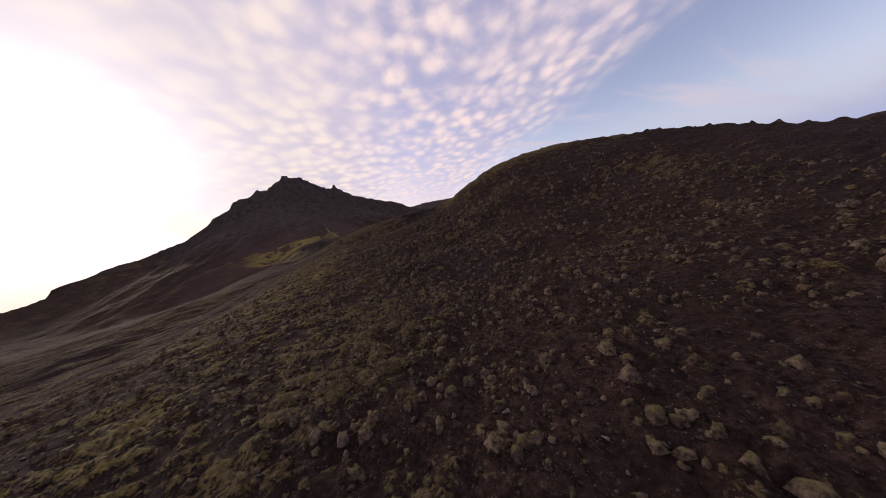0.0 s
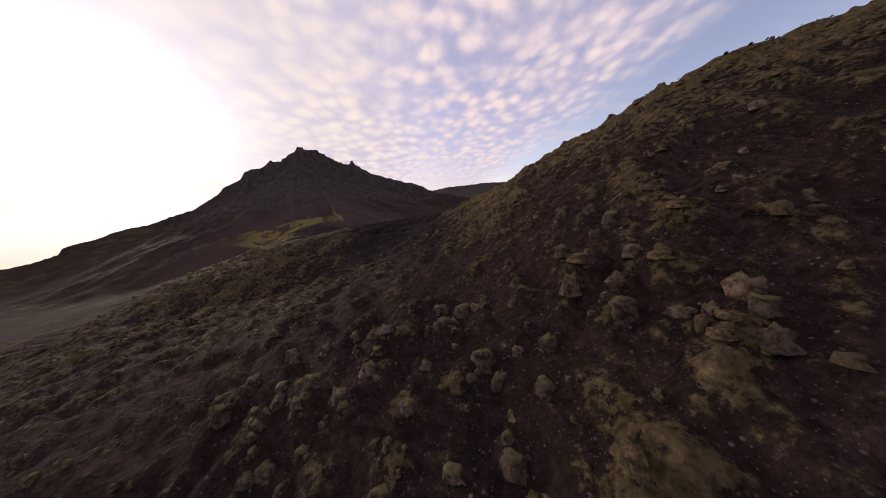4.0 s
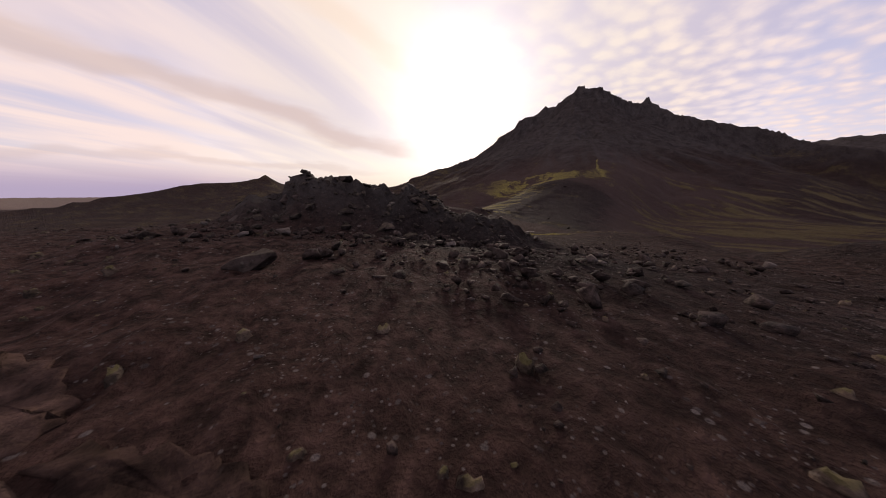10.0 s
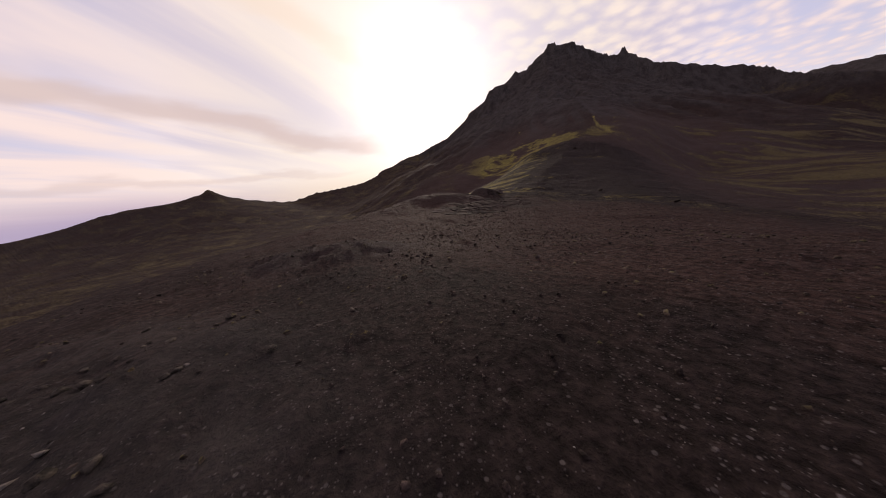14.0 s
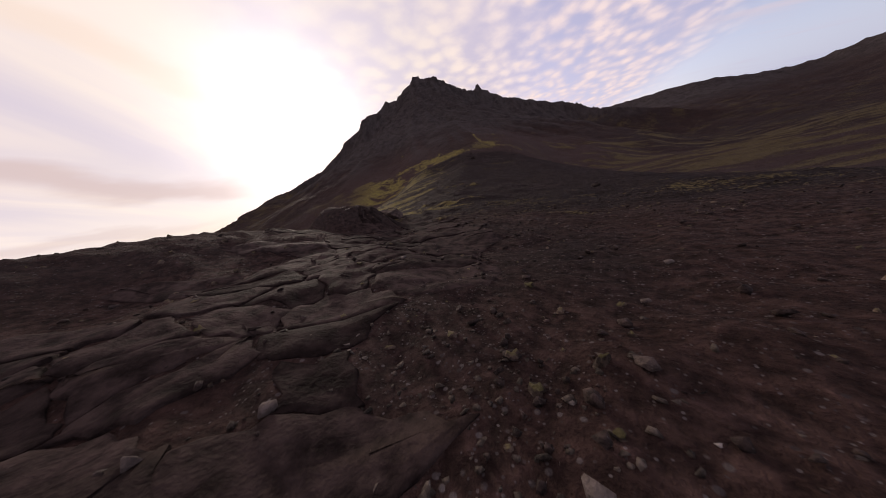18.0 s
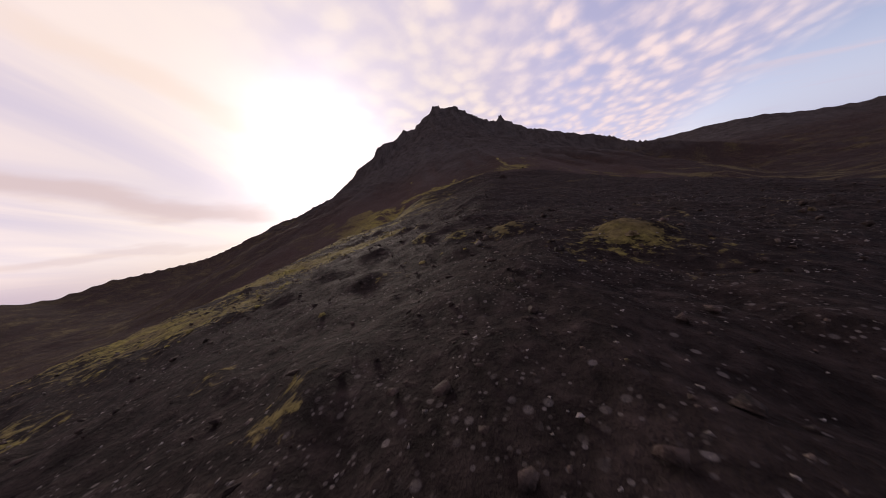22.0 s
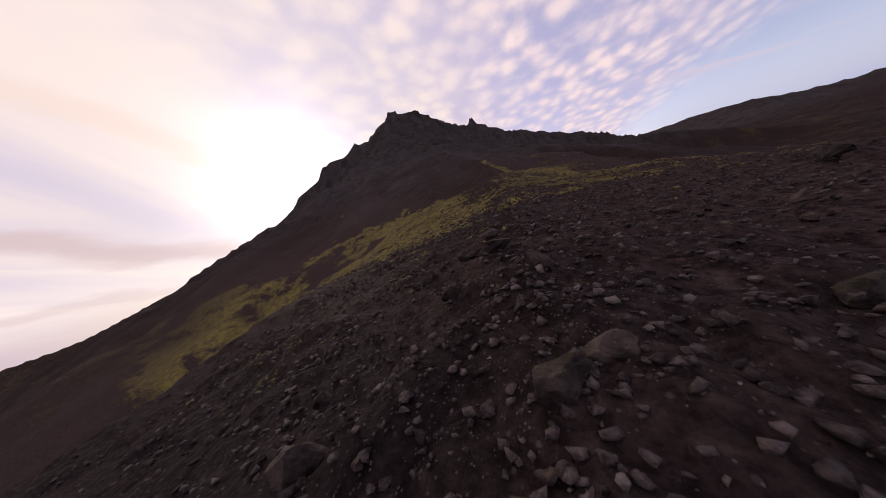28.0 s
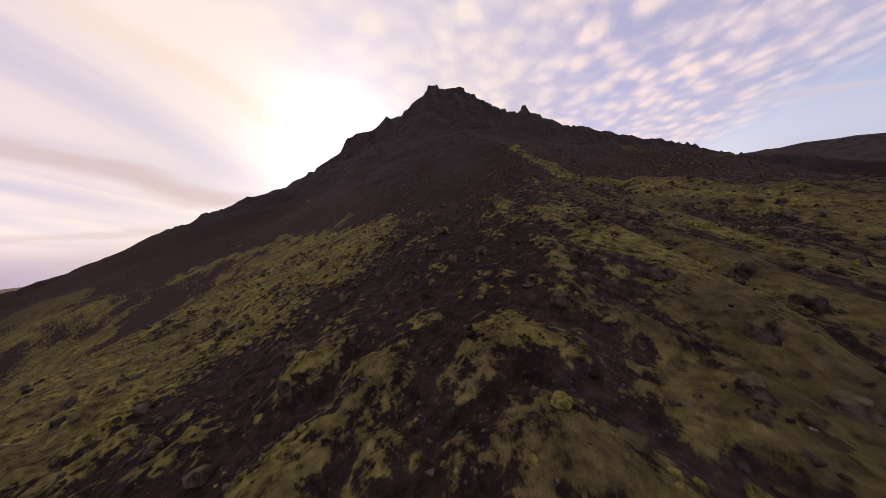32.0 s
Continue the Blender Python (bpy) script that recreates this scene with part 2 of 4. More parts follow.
# ridges farther off: crest points, fall per metre, extra steepness of the top and how far down it reaches
PEAK = [(-700, 400, 44), (-617, 440, 60), (-550, 485, 80), (-500, 515, 110), (-461, 543, 145), (-431, 579, 168), (-400, 592, 180), (-380, 605, 195), (-352, 625, 191),
        (-330, 650, 170), (-310, 672, 164), (-298, 688, 165), (-270, 690, 142), (-240, 693, 124), (-165, 749, 100), (-122, 746, 80), (-92, 738, 65), (-25, 765, 46), (45, 772, 13), (130, 790, -8), (200, 800, -16)]
LOW_RIDGE = [(-617, 440, 58), (-640, 330, 20), (-655, 245, 13), (-662, 195, 3), (-664, 139, 13), (-665, 82, 34), (-640, -32, 19), (-607, -112, -2), (-570, -180, -18), (-480, -330, -38)]
FAR_RIDGE = [(-420, 1200, 112), (-120, 1080, 117), (0, 1045, 108), (50, 1030, 103), (88, 1022, 96), (150, 1008, 79), (200, 998, 73), (245, 990, 80), (300, 980, 91), (420, 955, 92), (700, 880, 84), (1200, 650, 34), (1700, 300, -15)]
SIDE_HILL = [(9, 95, 11), (20, 82, 16.5), (32, 76, 16), (48, 68, 12.5), (75, 50, 2), (120, 20, -8)]
RIDGES = [(PEAK, .47, 46, 36, 3.0), (LOW_RIDGE, .24, 8, 30, 6.0), (FAR_RIDGE, .26, 22, 60, 8.0), (SIDE_HILL, .34, 1.5, 4, 1.5)]


def each_stretch(x, y, line):
    """For each stretch of a broken line: distance, side (left is positive) and the line's values at its nearest place."""
    for a, b in zip(line[:-1], line[1:]):
        dx, dy = b[0] - a[0], b[1] - a[1]
        t = np.clip(((x - a[0]) * dx + (y - a[1]) * dy) / (dx * dx + dy * dy), 0, 1)
        ex, ey = x - a[0] - t * dx, y - a[1] - t * dy
        yield np.sqrt(ex * ex + ey * ey), np.sign(dx * ey - dy * ex), [a[k] + t * (b[k] - a[k]) for k in range(2, len(a))]


def along_line(x, y, line):
    """The nearest place on a broken line: distance, side and the line's values there."""
    best, side, value = np.full(x.shape, 1e9), np.zeros(x.shape), [np.zeros(x.shape) for _ in range(line.shape[1] - 2)]
    for d, sd, vals in each_stretch(x, y, line):
        m = d < best
        best, side = np.where(m, d, best), np.where(m, sd, side)
        value = [np.where(m, new_v, old) for new_v, old in zip(vals, value)]
    return best, side, value


def soft_max(a, b, k):
    return np.maximum(a, b) + k * np.log1p(np.exp(-np.abs(a - b) / k))


def peak_ribs(x, y):
    """Ribs and gullies that run down from the summit, about -1 to 1."""
    away, turn = np.hypot(x + 380, y - 605), np.arctan2(y - 605, x + 380)
    bend = 0.05 * fbm(x, y, 70, 51, 2)
    return fbm((turn + bend) * 15, away / 160.0, 1.0, 53, 3) * smooth(away, 20, 80) * smooth(-away, -430, -300)


def far_land(x, y):
    left = smooth(-x - 0.25 * y, 120, 330)
    z = -13 - 12 * left - 22 * smooth(np.hypot(x + 200, y - 300), 700, 1600)
    z = z + 2.5 * fbm(x, y, 90, 11, 3) + 0.9 * fbm(x, y, 21, 13, 3)
    z = z + 8.5 * np.exp(-((x + 75) / 42) ** 2 - ((y - 72) / 38) ** 2)
    high = np.zeros(x.shape)
    gully = fbm(x, y, 34, 31, 3)
    for crest, fall, steep, reach, soft in RIDGES:
        r, near = np.full(x.shape, -1e3), np.full(x.shape, 1e9)
        for d, _, (h,) in each_stretch(x, y, np.array(crest, float)):
            r = soft_max(r, h - fall * d - steep * (1 - np.exp(-d / reach)), soft * 0.35)
            near = np.minimum(near, d)
        r = r + gully * smooth(near, 0, 120) * min(3.0, steep * 0.2)
        z = soft_max(z, r, soft)
        if steep > 40:
            high = smooth(-near, -75, -2) * smooth(r, 60, 130)
    z = z + 3.8 * peak_ribs(x, y) * smooth(z, 12, 45)
    crag = np.abs(fbm(x, y, 30, 41, 3))
    z = z + high * (2.5 - 8 * crag + 2.6 * (0.5 - np.abs(fbm(x, y, 10, 47, 3))))
    step = (z + 2.0 * fbm(x, y, 25, 49, 2)) / 7.0
    z = z + 0.55 * high * 7.0 * (np.floor(step) + smooth(step - np.floor(step), 0.55, 0.95) - step + 0.25)
    return z, high


def near_land(x, y):
    """The ground beside the crest line: distance from it, and height."""
    total, weight, nearest = 0.0, 1e-30, np.full(x.shape, 1e9)
    parts = []
    for d, side, (h, fl, fr) in each_stretch(x, y, CREST):
        reach = 26.0 * (1 - np.exp(-d / 26.0))
        parts.append((d, h + np.where(side > 0, fl, fr) * (np.sqrt(reach * reach + 1.0) - 1)))
        nearest = np.minimum(nearest, d)
    for d, z in parts:
        w = np.exp(-(d - nearest) / (1.0 + 0.12 * nearest))
        total, weight = total + w * z, weight + w
    return nearest, total / weight


def spires(x, y):
    """The sharp rocks that stand on the peak's crest."""
    z = 0.0
    for sx, sy, h, w in ((-378, 607, 2.5, 9), (-362, 618, 3, 12), (-431, 579, 6, 5), (-461, 543, 4, 8), (-298, 688, 6, 8), (-345, 630, 2, 12), (-240, 693, 2.5, 7), (-490, 522, 3, 9), (-664, 84, 5, 9), (-664, 62, 3, 8), (-664, 98, 3, 8)):
        z = z + h * np.exp(-((x - sx) ** 2 + (y - sy) ** 2) / (w * w))
    return z


# rock mounds and outcrops beside the line of flight: x, y, radius along x and y, turn, height, roughness
MOUNDS = [(-51.6, 125.0, 6.4, 4.2, 51, 3.3, 1), (-46, 130.6, 4.2, 2.2, 34, 1.2, .7), (9.5, 105, 7.5, 7.5, 0, 1.8, .6), (-86, 141.0, 8, 3.8, 28, .6, .5), (-98, 149.5, 7, 3.8, 42, .5, .5),
          (-127, 180, 10, 6, 80, 1.5, .22), (-23, 147, 12, 3.2, -8, 2.9, .7), (-127.8, 194.2, 3.7, 3.2, 30, 2.6, .35), (-50, 168, 13, 8, 20, 1.5, .08)]


# pads of moss: middles
PADS = [(-128.8, 212.2), (-126.6, 211.5), (-125.8, 212.9), (-125, 213.6), (-125.9, 214.5), (-134.6, 214.9), (-123.6, 213.7), (-128.5, 214), (-147.9, 239.2), (-146, 236.7),
        (-142.6, 235.5), (-144.1, 249.5), (-144.6, 255.7), (-170.9, 297.1), (-171.8, 298.3), (-172.5, 296.6), (-172.6, 297.8), (-176.5, 324.7), (-178.5, 329.7), (-162.9, 301.9), (-182, 348.6), (-181, 347.4), (-152.5, 252), (-82.6, 147.0), (-84.5, 141.8), (-90.9, 157.6), (-156, 262), (-135.3, 231.2), (-137.2, 231.3), (-139.5, 231.7), (-132.3, 230.4), (-150.2, 240.8), (-138, 224.1), (-135.3, 224.2),
        (-122.4, 200.5), (-178.2, 336.6), (-175.2, 343.7)]


def lumpiness(x, y):
    """Height of the small humps: mossy hillside, rubble and mossy crest are rougher than the gravel."""
    rough = 0.09 + 0.21 * (1 - smooth(y, 76, 98)) + 0.05 * smooth(y, 40, 60) * (1 - smooth(y, 84, 96))
    rough = rough + 0.03 * smooth(y, 196, 212) + 0.10 * smooth(y, 284, 296) * smooth(-y, -326, -312) + 0.13 * smooth(y, 316, 330)
    return rough - 0.03 * smooth(-np.abs(y - 146), -24, -10) * smooth(-x, 40, 52)


def humps(x, y):
    """Rounded humps with creases between them, about -0.7 to 1."""
    return 2.0 * np.abs(grain(x, y, 1.6, 73)) + 0.9 * np.abs(grain(x, y, 0.8, 75)) - 0.75


def ground(x, y, fine=True):
    """Height of the ground and how rocky it is."""
    x, y = np.asarray(x, float), np.asarray(y, float)
    z, high = far_land(x, y)
    d, near = near_land(x, y)
    w = (1 - smooth(d, 18, 70)) * smooth(np.hypot(x + 300, y - 512), 5, 110)
    z = z * (1 - w) + near * w
    rock = high.copy() if hasattr(high, "copy") else high
    for mx, my, ra, rb, turn, mh, rough in MOUNDS:
        c, s = math.cos(radians(turn)), math.sin(radians(turn))
        u, v = ((x - mx) * c + (y - my) * s) / ra, ((y - my) * c - (x - mx) * s) / rb
        g = np.exp(-(u * u + v * v) ** 1.8)
        z = z + mh * g
        rock = np.maximum(rock, np.minimum(1, 1.6 * g) * rough)
    rock = np.maximum(rock, 0.75 * smooth(peak_ribs(x, y), -0.1, 0.45) * smooth(z, 22, 50))
    # high slopes all take the stone colour, which carries the peak's haze
    rock = np.maximum(rock, 0.8 * smooth(z, 35, 70))
    z = z + spires(x, y)
    if fine:
        wrinkle = np.abs(fbm((x - y) * 0.7 * 1.5, (x + y) * 0.7 * 0.42, 1.0, 77, 2))
        plate = smooth(y, 86, 93) * smooth(-x, 2, 10) * smooth(x, -60, -48)
        z = z + plate * (0.09 - 0.30 * np.minimum(wrinkle, 0.3)) * 0.7
        for px, py in PADS:
            far = ((x - px) ** 2 + (y - py) ** 2) / 0.5
            z = z + 0.21 * np.exp(-far) * (1 + 0.8 * grain(x, y, 0.55, 79))
    calm = 1 - 0.45 * smooth(y, 96, 104) * smooth(-x, 8, 16) * smooth(x, -44, -38) - 0.6 * smooth(-np.abs(y - 142), -22, -6) * smooth(-x, 46, 56) * smooth(x, -100, -85)
    if fine:
        z = z + lumpiness(x, y) * humps(x, y)
        z = z + calm * (0.28 * fbm(x, y, 7, 61, 2) + 0.11 * fbm(x, y, 1.9, 67, 2) + rock * (0.5 - 1.5 * np.abs(fbm(x, y, 2.8, 71, 3))))
    return z, rock


def axis_steps(spans):
    """Cell edges along one axis, from rows of (end, step)."""
    out = [spans[0][0]]
    for (start, _), (end, step) in zip(spans[:-1], spans[1:]):
        n = max(1, int(round(abs(end - start) / step)))
        out += list(start + (end - start) * np.arange(1, n + 1) / n)
    return np.array(out)


def growing(start, end, first, rate):
    out, step, at = [], first, start
    while at < end:
        at += step
        step *= rate
        out.append(min(at, end))
    return out


AXIS = (-0.4611, 0.8873)


def make_ground():
    us = [-g for g in growing(6, 4700, 1.0, 1.13)][::-1] + list(np.arange(-6, 404, 0.36)) + list(np.arange(404, 800, 1.4)) + growing(800, 4700, 3.0, 1.07)
    side = growing(24, 150, 0.55, 1.055) + list(np.arange(154, 420, 5.2)) + growing(420, 4700, 5.5, 1.075)
    middle = list(np.arange(0.3, 10.01, 0.3)) + list(np.arange(10.4, 24.01, 0.5))
    vs = [-g for g in side + []][::-1] + [-g for g in middle][::-1] + [0.0] + middle + side
    us, vs = np.array(us), np.array(vs)
    centre = np.interp(us, [-200, 0, 40, 66, 89, 119, 153, 175, 201, 232, 294, 399, 600], [0, 0, 20.7, 29.6, 34, 29, 8.7, -8, -12.7, -13.8, -13, 0, 0])
    for _ in range(30):
        centre[1:-1] = (centre[:-2] + centre[2:] + 2 * centre[1:-1]) / 4
    U, V = np.meshgrid(us, vs, indexing="ij")
    V = V + centre[:, None]
    X, Y = AXIS[0] * U + AXIS[1] * V, AXIS[1] * U - AXIS[0] * V
    Z, rock = ground(X.ravel(), Y.ravel())
    nu, nv = U.shape
    me = bpy.data.meshes.new("ground")
    me.vertices.add(nu * nv)
    me.vertices.foreach_set("co", np.c_[X.ravel(), Y.ravel(), Z].astype(np.float32).ravel())
    i = np.arange(nu - 1)[:, None] * nv + np.arange(nv - 1)[None, :]
    quads = np.stack([i, i + 1, i + nv + 1, i + nv], -1).reshape(-1, 4)[:, ::-1]
    me.loops.add(quads.size)
    me.loops.foreach_set("vertex_index", quads.astype(np.int32).ravel())
    me.polygons.add(len(quads))
    me.polygons.foreach_set("loop_start", (np.arange(len(quads)) * 4).astype(np.int32))
    me.update(calc_edges=True)
    me.polygons.foreach_set("use_smooth", np.ones(len(quads), bool))
    x, y = X.ravel(), Y.ravel()
    for name, values in (("moss", moss_cover(x, y, Z)), ("rock", rock), ("red", red_soil(x, y)), ("plain", far_plain_haze(x, y)), ("dry", dry_moss(x, y)), ("pale", pale_gravel(x, y)), ("sand", dark_sand(x, y))):
        at = me.attributes.new(name, "FLOAT", "POINT")
        at.data.foreach_set("value", values.astype(np.float32))
    me.validate()
    return me


LENGTHS = np.r_[0, np.cumsum(np.hypot(np.diff(CREST[:, 0]), np.diff(CREST[:, 1])))]
STATIONS = np.c_[CREST[:, :2], LENGTHS]


STRIPS = [np.array(a, float) for a in ([(-74.9, 144.1, 0), (-72.7, 144.9, 0), (-71.2, 146, 0), (-69.1, 147.7, 0)], [(-66.2, 157.5, 0), (-63.3, 159, 0), (-58.3, 161.8, 0), (-54, 164.2, 0), (-50, 166, 0)])]
MOSS_LINE = np.array([(-203, 400, 0), (-196, 389, 0), (-190, 382, 0), (-185, 377, 0), (-181, 372.7, 0), (-177, 369, 0), (-172.5, 361.5, 0), (-166, 353, 0)], float)
SIDE_BANDS = [np.array(a, float) for a in ([(-193, 371, 0), (-189.4, 366, 0), (-186, 363.3, 0), (-183.4, 361.4, 0)], [(-184, 367.5, 0), (-181, 364.6, 0), (-178, 361, 0)])]
LOWER_LINE = np.array([(-203, 403, 0), (-196, 407, 0), (-182, 412, 0), (-160, 425, 0), (-125, 445, 0), (-70, 480, 0)], float)


def moss_cover(x, y, z):
    """How far moss covers the ground, 0 to 1."""
    d, side, (s,) = along_line(x, y, STATIONS)
    patch = fbm(x, y, 22, 81, 3) + 0.5 * fbm(x, y, 5, 83, 2)
    m = 0.42 - 0.10 * smooth(x, -9, -2) * (1 - smooth(y, 62, 78)) + 0.04 * smooth(y, 35, 60) + 0.15 * np.exp(-((x + 20 + 0.2 * y) / 13) ** 2) * (1 - smooth(y, 45, 75))
    m = m - 0.58 * smooth(y, 90, 100) * smooth(-y, -205, -185) * np.where(side < 0, 1 - .25 * smooth(d, 60, 120), smooth(-d, -100, -45)) - 0.27 * smooth(y, 195, 215) * (1 - 0.7 * smooth(y, 338, 352)) * np.where(side > 0, smooth(-d, -110, -60), 1)
    m = m + 0.46 * smooth(x, -5, -1) * smooth(y, 68, 80) * smooth(-y, -112, -95)
    upper = smooth(y - np.where(side > 0, 4 * smooth(d, .5, 3) - 9 * smooth(d, 6, 40), 0), 318, 331)
    ribs = fbm(s / 5.0 + 0.4 * fbm(x, y, 9, 85, 2), d / 60.0, 1.0, 87, 3)
    v = np.where(side > 0, d, -d) + 2.0 * fbm(x, y, 6, 89, 3)
    top = 1 - smooth(s + 30 * fbm(x, y, 14, 103, 3), LENGTHS[-4] - 45, LENGTHS[-4] + 12)
    # yellow flank on the left, bare gravel beside the crest, brown moss on the right
    flank = (0.50 + 0.50 * ribs) * smooth(v, 3, 12) * smooth(-v, -75, -26) * (1 - 0.85 * smooth(y, 284, 300)) - 0.10
    gap = 7 * smooth(y, 340, 352)
    crest = (0.66 + 0.20 * smooth(y, 330, 345) + 0.65 * ribs) * smooth(v - gap, 0.5, 5) * smooth(-v, -160, -95) - 0.08 + 0.14 * (1 - smooth(d, .8, 3.0)) * (1 - smooth(y, 336, 346)) * smooth(y, 325, 331)
    crest = crest + (0.02 + 0.50 * smooth(y, 336, 348) + 0.30 * ribs) * smooth(-v, -1, 3) * smooth(v, -26, -12)
    m = m + smooth(y, 192, 216) * smooth(-d, -210, -120) * (flank * (1 - upper) + (crest * top - 0.5 * (1 - top)) * upper)
    lanes = fbm((x + 0.3 * y) * 0.16, y - 0.3 * x, 10, 91, 3)
    floor = smooth(x, -120, -80) * smooth(-y, -520, -430)
    away = np.hypot(x + 380, y - 605)
    m = m + (side < 0) * smooth(y, 192, 216) * (0.20 + 0.24 * floor + 0.85 * lanes) * smooth(d, 30, 66) * smooth(-y, -620, -480) * (0.35 + 0.65 * smooth(away, 200, 330))
    for px, py in PADS:
        m = m + 0.60 * np.exp(-((x - px) ** 2 + (y - py) ** 2) / 0.5)
    for cx, cy, rx, ry, much in ((-11.5, 88, 5, 6, -.45), (-32, 91, 14, 7, .40), (-130.5, 209.5, 9, 4.0, .85), (-136.5, 202.5, 5.5, 4, .75), (-140.5, 265, 5, 3, .35), (-143, 281, 5, 2, .35),
                                (-179.8, 333.2, 1.0, 1.3, .55), (-182.5, 335, 1.8, 1.2, .35), (-178.4, 337.4, 1.6, .6, .45), (-183.4, 341, 2.0, 2.4, .45), (-182.3, 349.0, 1.6, 1.0, .75), (-183.4, 352.2, .9, .6, .6), (-180.3, 353.6, 2.2, .8, .6), (-182.5, 356.5, 4, 2.4, .15), (-144.0, 249.9, 1.0, 1.0, .80), (-188, 348.2, 2.6, 1.4, .40), (-177.4, 330.0, 1.0, .6, .65),
                                (-178, 328.4, .6, .5, .55), (-174.6, 330, 1.4, .5, .55), (-182.4, 327.4, 1.3, .9, .55), (-174.6, 324.6, 2.6, 1.0, -.50), (-139, 224, 4, 2.4, -.30),
                                (-4.8, 87.3, 1.0, .8, .35), (-4.9, 90, .8, 2, .25), (-2.4, 85, 1.0, .8, .25), (-63.8, 129.9, 1.0, .7, .60)):
        m = m + much * np.exp(-((x - cx) / rx) ** 2 - ((y - cy) / ry) ** 2) * (1 + 0.9 * fbm(x, y, 1.6, 107, 2))
    for row in STRIPS:
        near, _, _ = along_line(x, y, row)
        m = m + 0.9 * np.exp(-(near / 1.2) ** 2)
    for row in SIDE_BANDS:
        near, _, _ = along_line(x, y, row)
        m = m + 0.45 * np.exp(-(near / 1.1) ** 2)
    near, _, _ = along_line(x, y, MOSS_LINE)
    far, _, _ = along_line(x, y, LOWER_LINE)
    m = m + 0.85 * np.exp(-(near / 1.2) ** 2) + 0.5 * np.exp(-(far / 1.8) ** 2)
    m = m + 0.10 * smooth(-x, 24, 42) * (1 - smooth(y, 110, 160)) * smooth(-np.hypot(x, y), -420, -300)
    m = m - 0.55 * smooth(z, 50, 95) - 0.25 * smooth(np.hypot(x + 200, y - 300), 500, 800)
    m = m - 0.35 * peak_ribs(x, y) * smooth(z, 15, 40)
    m = m + 0.46 * humps(x, y) * np.maximum(1 - smooth(y, 80, 98), smooth(y, 312, 326)) * (1 - smooth(d, 60, 130))
    return np.clip(m + 0.33 * patch, 0, 1)


def red_soil(x, y):
    return np.clip(smooth(-np.abs(y - 112), -20, -6) * smooth(-x, 13, 24) * smooth(x, -60, -40) + 0.3 * smooth(-np.hypot(x - 6, y - 84), -22, -6) + 0.5 * smooth(-np.abs(y - 172), -36, -10) * smooth(-x, 60, 80) * smooth(x, -190, -150), 0, 1)


def dark_sand(x, y):
    """Where fine black sand lies: the gully, the dark plate, the foot of the mound, the plain and the lower spur."""
    d, _, _ = along_line(x, y, STATIONS)
    m = np.zeros(x.shape)
    for cx, cy, rx, ry, much in ((-12, 101.5, 3.0, 4.5, .9), (-4.5, 104, 5, 9, .8), (-13, 96, 6, 4, .6), (-9, 88, 10, 8, 1.0), (-43, 130, 8, 4.5, 1.0), (-113, 187, 8, 9, .5), (-63, 130, 6, 4, .85), (-58, 136, 16, 7, .85), (-78, 147, 18, 10, .7)):
        m = np.maximum(m, much * smooth(-np.hypot((x - cx) / rx, (y - cy) / ry), -1.25, -.55))
    m = np.maximum(m, .92 * smooth(y, 194, 206) * (1 - smooth(y, 300, 330)) * (1 - smooth(d, 20, 55)))
    return np.clip(m + 0.35 * m * fbm(x, y, 5, 101, 3), 0, 1)


def pale_gravel(x, y):
    """Where the gravel is paler and purple-grey: the upper spur."""
    d, side, _ = along_line(x, y, STATIONS)
    return (1 - 0.7 * (side > 0) * (1 - smooth(d, 14, 40))) * (0.7 * smooth(y, 208, 228) + 0.3 * smooth(y, 240, 300)) * smooth(-np.hypot(x + 165, y - 310), -190, -125)


def dry_moss(x, y):
    """Where the moss is brown and dry: the first hillside and the wide basin."""
    d, side, _ = along_line(x, y, STATIONS)
    spur = smooth(y, 190, 215) * smooth(np.hypot(x + 380, y - 605), 190, 260)
    spur = np.maximum(spur, smooth(-np.hypot(x + 71, y - 150), -18, -10))
    near, _, _ = along_line(x, y, MOSS_LINE)
    for row in SIDE_BANDS:
        near = np.minimum(near, 1.5 + along_line(x, y, row)[0])
    basin = 0.05 * (side < 0) * smooth(y, 200, 230) * smooth(d, 30, 70)
    near_strip = 0.6 * smooth(-np.hypot(x + 69, y - 150), -18, -10)
    return np.clip(1 - basin - near_strip - 0.9 * np.exp(-(near / 2.5) ** 2) - 0.35 * smooth(x, -6, 3) * smooth(y, 66, 84) * (1 - smooth(y, 100, 120)) - 0.45 * np.exp(-((x + 20 + 0.2 * y) / 11) ** 2) * (1 - smooth(y, 45, 75)) - spur * (0.5 + 0.5 * smooth(y, 300, 325)) * np.where(side > 0, 1.5 * (1 - smooth(d, 70, 110)), 1 - np.maximum(smooth(d, 18, 45), (0.45 + 0.30 * smooth(y, 350, 358)) * smooth(y, 334, 346) * smooth(d, 0.3, 2.5))), 0, 1)


def far_plain_haze(x, y):
    # grows with distance: how much painted haze pales the far plain
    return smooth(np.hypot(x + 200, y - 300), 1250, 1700)


